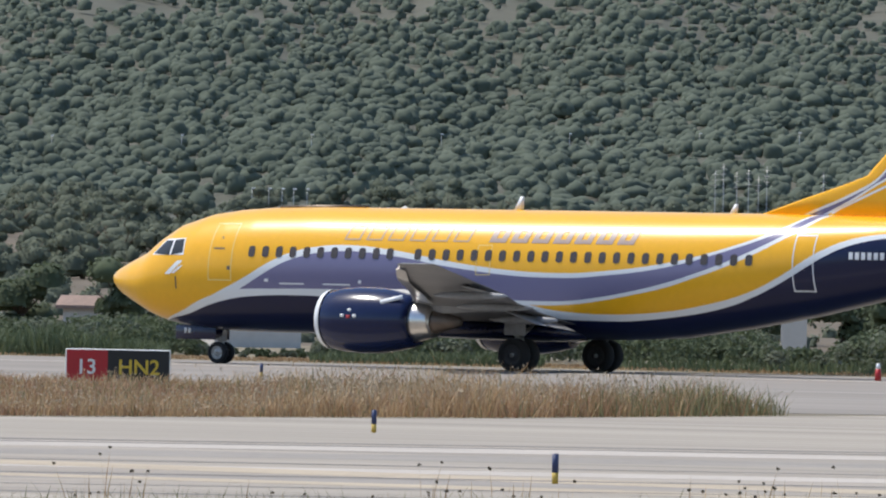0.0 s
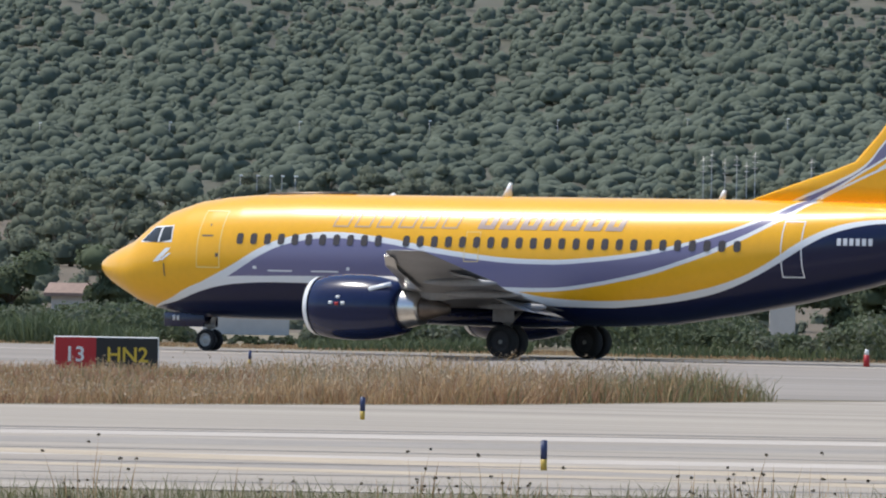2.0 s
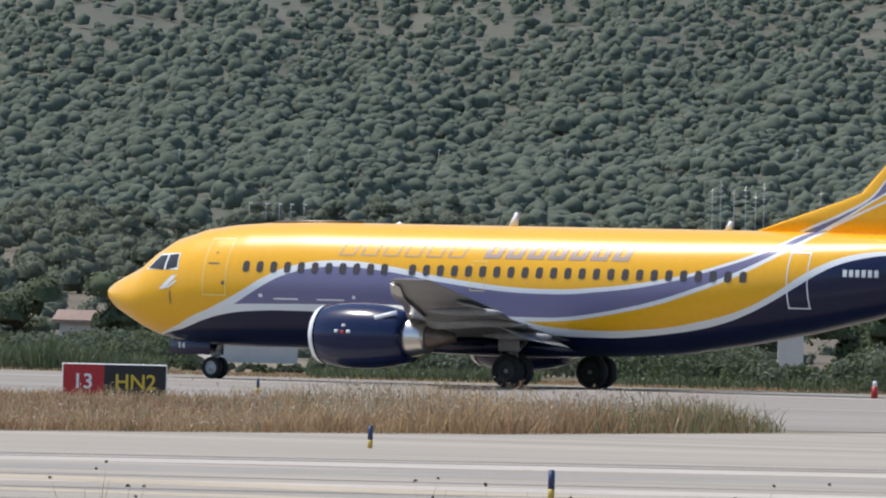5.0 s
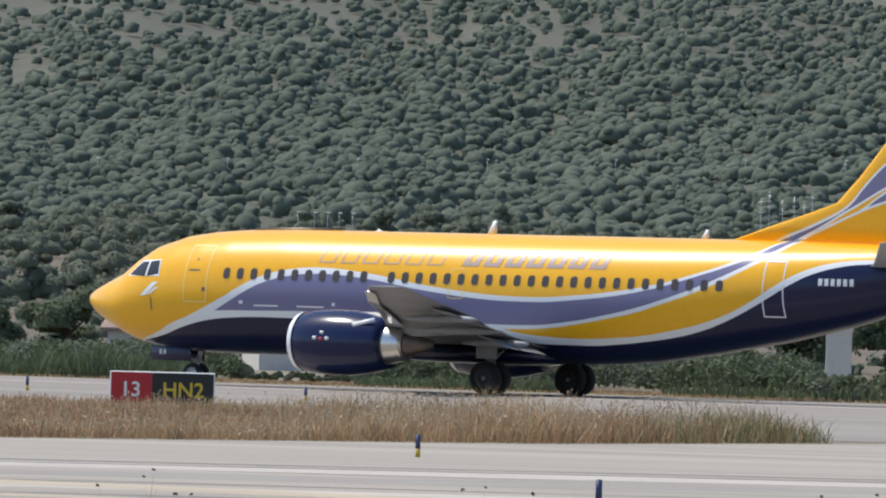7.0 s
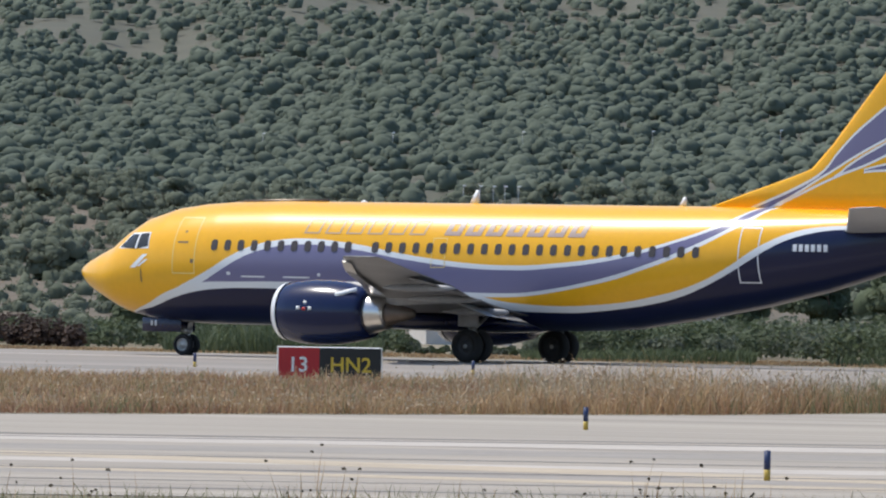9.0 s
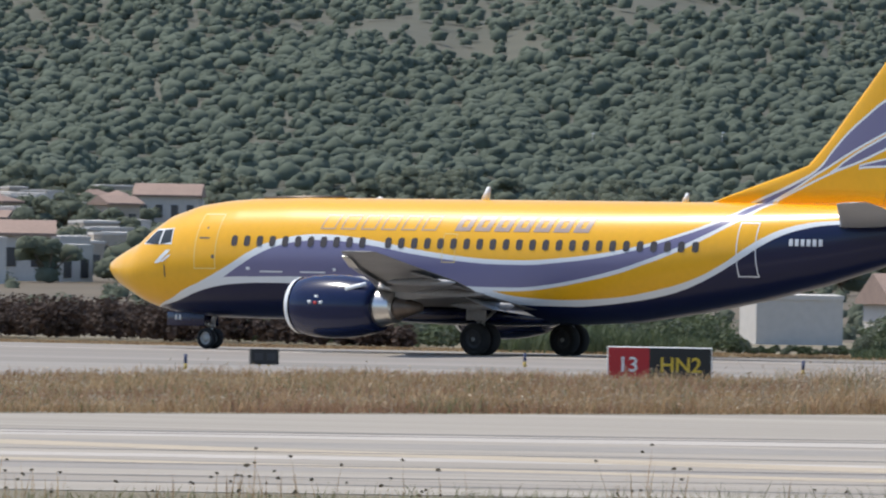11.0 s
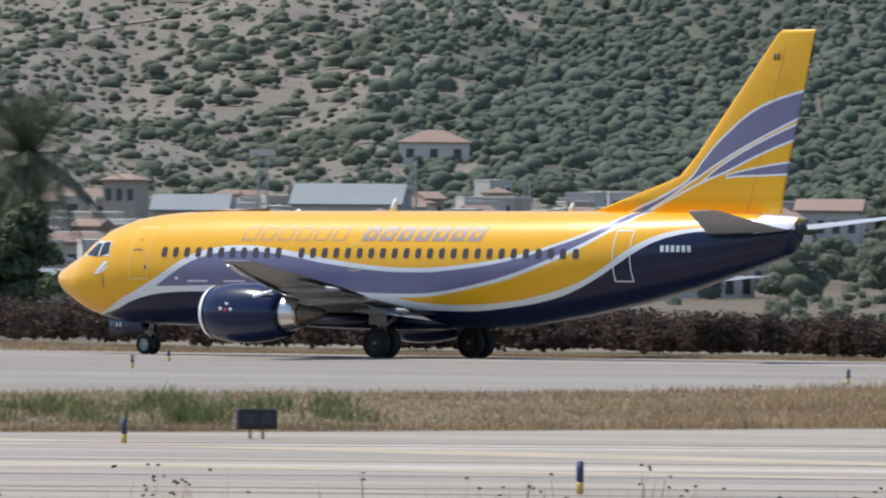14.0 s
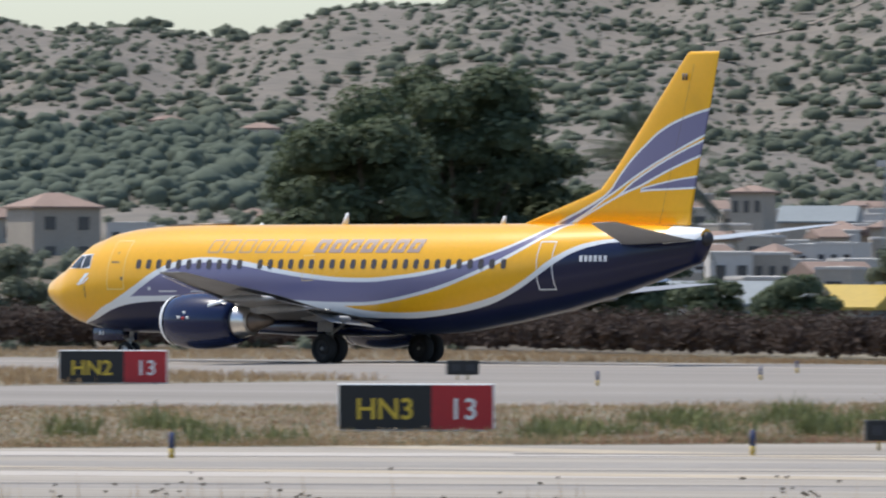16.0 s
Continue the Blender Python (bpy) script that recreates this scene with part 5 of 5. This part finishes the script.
def build_town():
    rng = np.random.default_rng(5)
    # sheds near the airfield
    for az, d, el, w, h, dep, roof, wall, name, label in (
            (-2.12, 384, -0.11, 3.6, 2.2, 2.6, None, M_WALLW, "hut", "small white flat-roofed hut beyond the runway"),
            (-1.05, 460, -0.13, 9.0, 2.6, 6.0, M_TILE, M_WALLW, "barn", "long white barn with a red tiled roof"),
            (1.15, 372, -0.06, 1.0, 2.4, 0.9, None, M_WALLW, "transformer_hut", "narrow white cabinet before the bushes"),
            (-3.08, 500, -0.17, 2.4, 2.6, 2.4, M_TILE, M_WALLW, "cottage", "small white cottage with a red tiled roof"),
            (-8.2, 520, -0.17, 7.4, 2.6, 7.0, M_SHEET, M_WALLW, "shed", "grey sheet-roofed shed beyond the hedge"),
            (-8.75, 900, 0.46, 10.0, 3.0, 9.0, M_SHEET, M_WALLW, "warehouse", "white warehouse with a grey sheet roof"),
            (-9.7, 920, 0.42, 7.0, 3.0, 7.0, M_SHEET, M_WALLO, "warehouse", "ochre warehouse with a grey roof"),
            (-9.5, 560, -0.1, 5.0, 3.2, 6.0, M_POSTY, M_SHEET, "shed", "shed with a yellow sheet roof"),
            (-10.3, 560, -0.08, 12.0, 3.2, 6.0, M_SHEET, M_WALLW, "shed", "long low pale shed"),
            (-14.3, 900, 0.5, 7.0, 6.0, 6.0, M_TILE, M_WALLO, "house", "ochre house with a tiled roof")):
        zt = el_z(el, d)
        build_house(az, d, zt - h, w, h, dep, roof, wall, rng.uniform(-25, 25), name == "house", 2 if name in ("house", "barn", "cottage") else 0, name, label)
    # villas at the foot of the hill
    for az, d, el, w, h in ((-4.97, 1250, 0.50, 6, 6), (-4.55, 1250, 0.52, 9, 6.5), (-3.97, 1260, 0.52, 7, 5), (-8.25, 1350, 0.84, 10, 5.5), (-10.1, 1000, 0.60, 3.8, 3.6),
                            (-13.06, 1500, 0.98, 5, 5), (-13.4, 1500, 1.0, 6, 4), (-13.62, 1520, 1.03, 4, 3), (-7.9, 1400, 0.75, 5, 4)):
        zt = el_z(el, d)
        build_house(az, d, zt - h, w, h, w * 0.8, M_TILE, M_WALLW if rng.uniform() < 0.6 else M_WALLO, rng.uniform(-30, 30), True, 3, "villa", "pale villa with a low tiled roof on the hill foot")
    # rows of town houses
    for i in range(110):
        az = rng.uniform(-14.8, -5.7)
        if -12.9 < az < -10.4 and rng.uniform() < 0.5:
            continue
        d = rng.uniform(930, 1190)
        top = rng.uniform(0.02, 0.46) if az > -8 else rng.uniform(0.05, 0.50)
        w, h = rng.uniform(2.6, 6.5), rng.uniform(2.8, 5.2)
        g = float(ground_z(*map(np.array, at(az, d))))
        build_house(az, d, min(el_z(top, d) - h, g + 0.5), w, h, rng.uniform(4, 7), M_TILE if rng.uniform() < 0.3 else None, M_WALLO if rng.uniform() < 0.5 else M_WALLW,
                    rng.uniform(-35, 35), rng.uniform() < 0.5, int(rng.integers(2, 5)), "town_house", "pale town house below the hill")


def build_suburb():
    """Small pale houses between the trees, right below the hill."""
    rng = np.random.default_rng(8)
    for i in range(185):
        az, d = rng.uniform(-11.2, -6.05), rng.uniform(600, 1150)
        h, w = rng.uniform(2.0, 3.2), rng.uniform(2.0, 4.2)
        g = float(ground_z(*map(np.array, at(az, d))))
        build_house(az, d, g - 0.2, w, h, rng.uniform(2.5, 4), M_TILE if rng.uniform() < 0.2 else None, M_WALLW if rng.uniform() < 0.55 else M_WALLO,
                    rng.uniform(-35, 35), rng.uniform() < 0.5, int(rng.integers(1, 4)), "town_house", "small pale house among trees below the hill")


def build_mast(az, d, el_top, base, width=0.5, head=False):
    x, y = at(az, d)
    m = new("lattice_mast")
    tagged(m, "thin steel lattice mast rising over the trees", "mast")
    m.matrix_world = pose(x, y, base)
    h = el_z(el_top, d) - base
    bm = bmesh.new()
    for sx, sy in ((-1, -1), (1, -1), (1, 1), (-1, 1)):
        tube(bm, (sx * width / 2, sy * width / 2, 0), (sx * width / 4, sy * width / 4, h), 0.05, 0.04, 5)
    n = max(4, int(h / 1.2))
    for i in range(n):
        a, b = h * i / n, h * (i + 1) / n
        s = 1 if i % 2 else -1
        for q in (-1, 1):
            tube(bm, (-s * width / 2.4, q * width / 2.4, a), (s * width / 2.4, q * width / 2.4, b), 0.025, 0.025, 4)
    part("frame", bm, M_RIM, m, "grey steel lattice", smooth=False)
    if head:
        bm = bmesh.new()
        box(bm, 0, 0, h, 2.0, 0.8, 0.5)
        part("platform", bm, M_WALLW, m, "pale platform at the top", smooth=False)


def build_poles(spots, d, label):
    for az, el in spots:
        x, y = at(az, d)
        g = float(ground_z(np.array(x), np.array(y)))
        p = new("antenna_pole")
        tagged(p, label, "antenna", group="antenna poles")
        p.matrix_world = pose(x, y, g)
        h = el_z(el, d) - g
        bm = bmesh.new()
        tube(bm, (0, 0, 0), (0, 0, h), 0.045, 0.025, 6)
        part("pole", bm, M_RIM, p)
        for k in range(3):
            bm = bmesh.new()
            tube(bm, (-0.25, 0, h * (0.86 + 0.05 * k)), (0.25, 0, h * (0.86 + 0.05 * k)), 0.02, 0.02, 4)
            part("crossbar", bm, M_WALLW, p)


build_town()
build_suburb()
build_mast(-7.69, 640, 0.62, 0.0, 0.7)
build_mast(-9.28, 760, 0.78, 2.0, 1.2, True)
build_mast(-8.37, 620, 0.74, 0.0, 0.5)
build_poles([(0.66 + 0.0, 0.74), (0.71, 0.78), (0.79, 0.73), (0.86, 0.75), (0.92, 0.71), (0.97, 0.77), (1.31, 0.74)], 760, "thin pale antenna pole in the grove")


def hill_track():
    """A pale dirt track that climbs across the open hillside."""
    bm = bmesh.new()
    prev = None
    for i in range(40):
        t = i / 39
        az = -11.05 + 1.75 * t + 0.03 * math.sin(t * 9)
        d = 1800 + 260 * t
        row = []
        for s in (-1, 1):
            dd = d + s * 2.2
            x, y = at(az, dd)
            row.append(bm.verts.new((x, y, float(ground_z(np.array(x), np.array(y))) + 0.35)))
        if prev:
            bm.faces.new((prev[0], row[0], row[1], prev[1]))
        prev = row
    tagged(part("hill_track", bm, M_TRACK), "pale dirt track climbing the hillside", "track", kind="structure")


hill_track()


def build_street_lamps():
    """Lamps along a road on the slope and along the foot of the wood."""
    spots = [(az, 0.944 + 0.0237 * az) for az in (-3.33, -2.55, -1.77, -0.99, -0.22, 0.56, 1.16)] + [(az, 0.572) for az in (-2.12, -2.02, -1.94, -1.87, -1.79)]
    for az, el in spots:
        # as far off as leaves the lamp about 3.5 m tall on the slope
        d = min(range(1080, 1700, 10), key=lambda q: abs(el_z(el, q) - float(ground_z(*map(np.array, at(az, q)))) - 3.5))
        x, y = at(az, d)
        g = float(ground_z(np.array(x), np.array(y)))
        h = el_z(el, d) - g
        lamp = new("street_lamp")
        tagged(lamp, "white street lamp among the trees of the hillside", "lamp", group="hill lamps")
        lamp.matrix_world = pose(x, y, g)
        bm = bmesh.new()
        tube(bm, (0, 0, 0), (0, 0, h), 0.06, 0.04, 6)
        part("pole", bm, M_RIM, lamp)
        bm = bmesh.new()
        box(bm, 0.12, 0, h + 0.05, 0.42, 0.3, 0.16)
        part("head", bm, M_WHITE, lamp, "white lamp head", smooth=False, bevel=0.03)


build_street_lamps()

# ---------- what moves ----------
def travelled(t):
    """Metres that the airliner has rolled at t seconds: it stands, then gathers speed."""
    u = max(0.0, t - 4.5)
    return 0.36665 * u ** 2 + 0.020173 * u ** 3 + 0.00025955 * u ** 4


def motions():
    nose = (-1.7091 + HX * 16.0, 296.7695 + HY * 16.0)
    times = [0.0, 4.4] + [4.5 + 0.25 * i for i in range(46)] + [16.0]
    walk(airliner, [(t, pose(nose[0] + HX * travelled(t), nose[1] + HY * travelled(t), 0.008, 0, 0, -HEADING)) for t in times])
    steps = [0.0, 4.4] + [i / FPS for i in range(135, 16 * FPS + 1)]
    for ob, r in jet_wheels:
        at_hub = Matrix.Translation(ob.location)
        walk(ob, [(t, at_hub @ Matrix.Rotation(-travelled(t) / r, 4, "Y")) for t in steps])


motions()
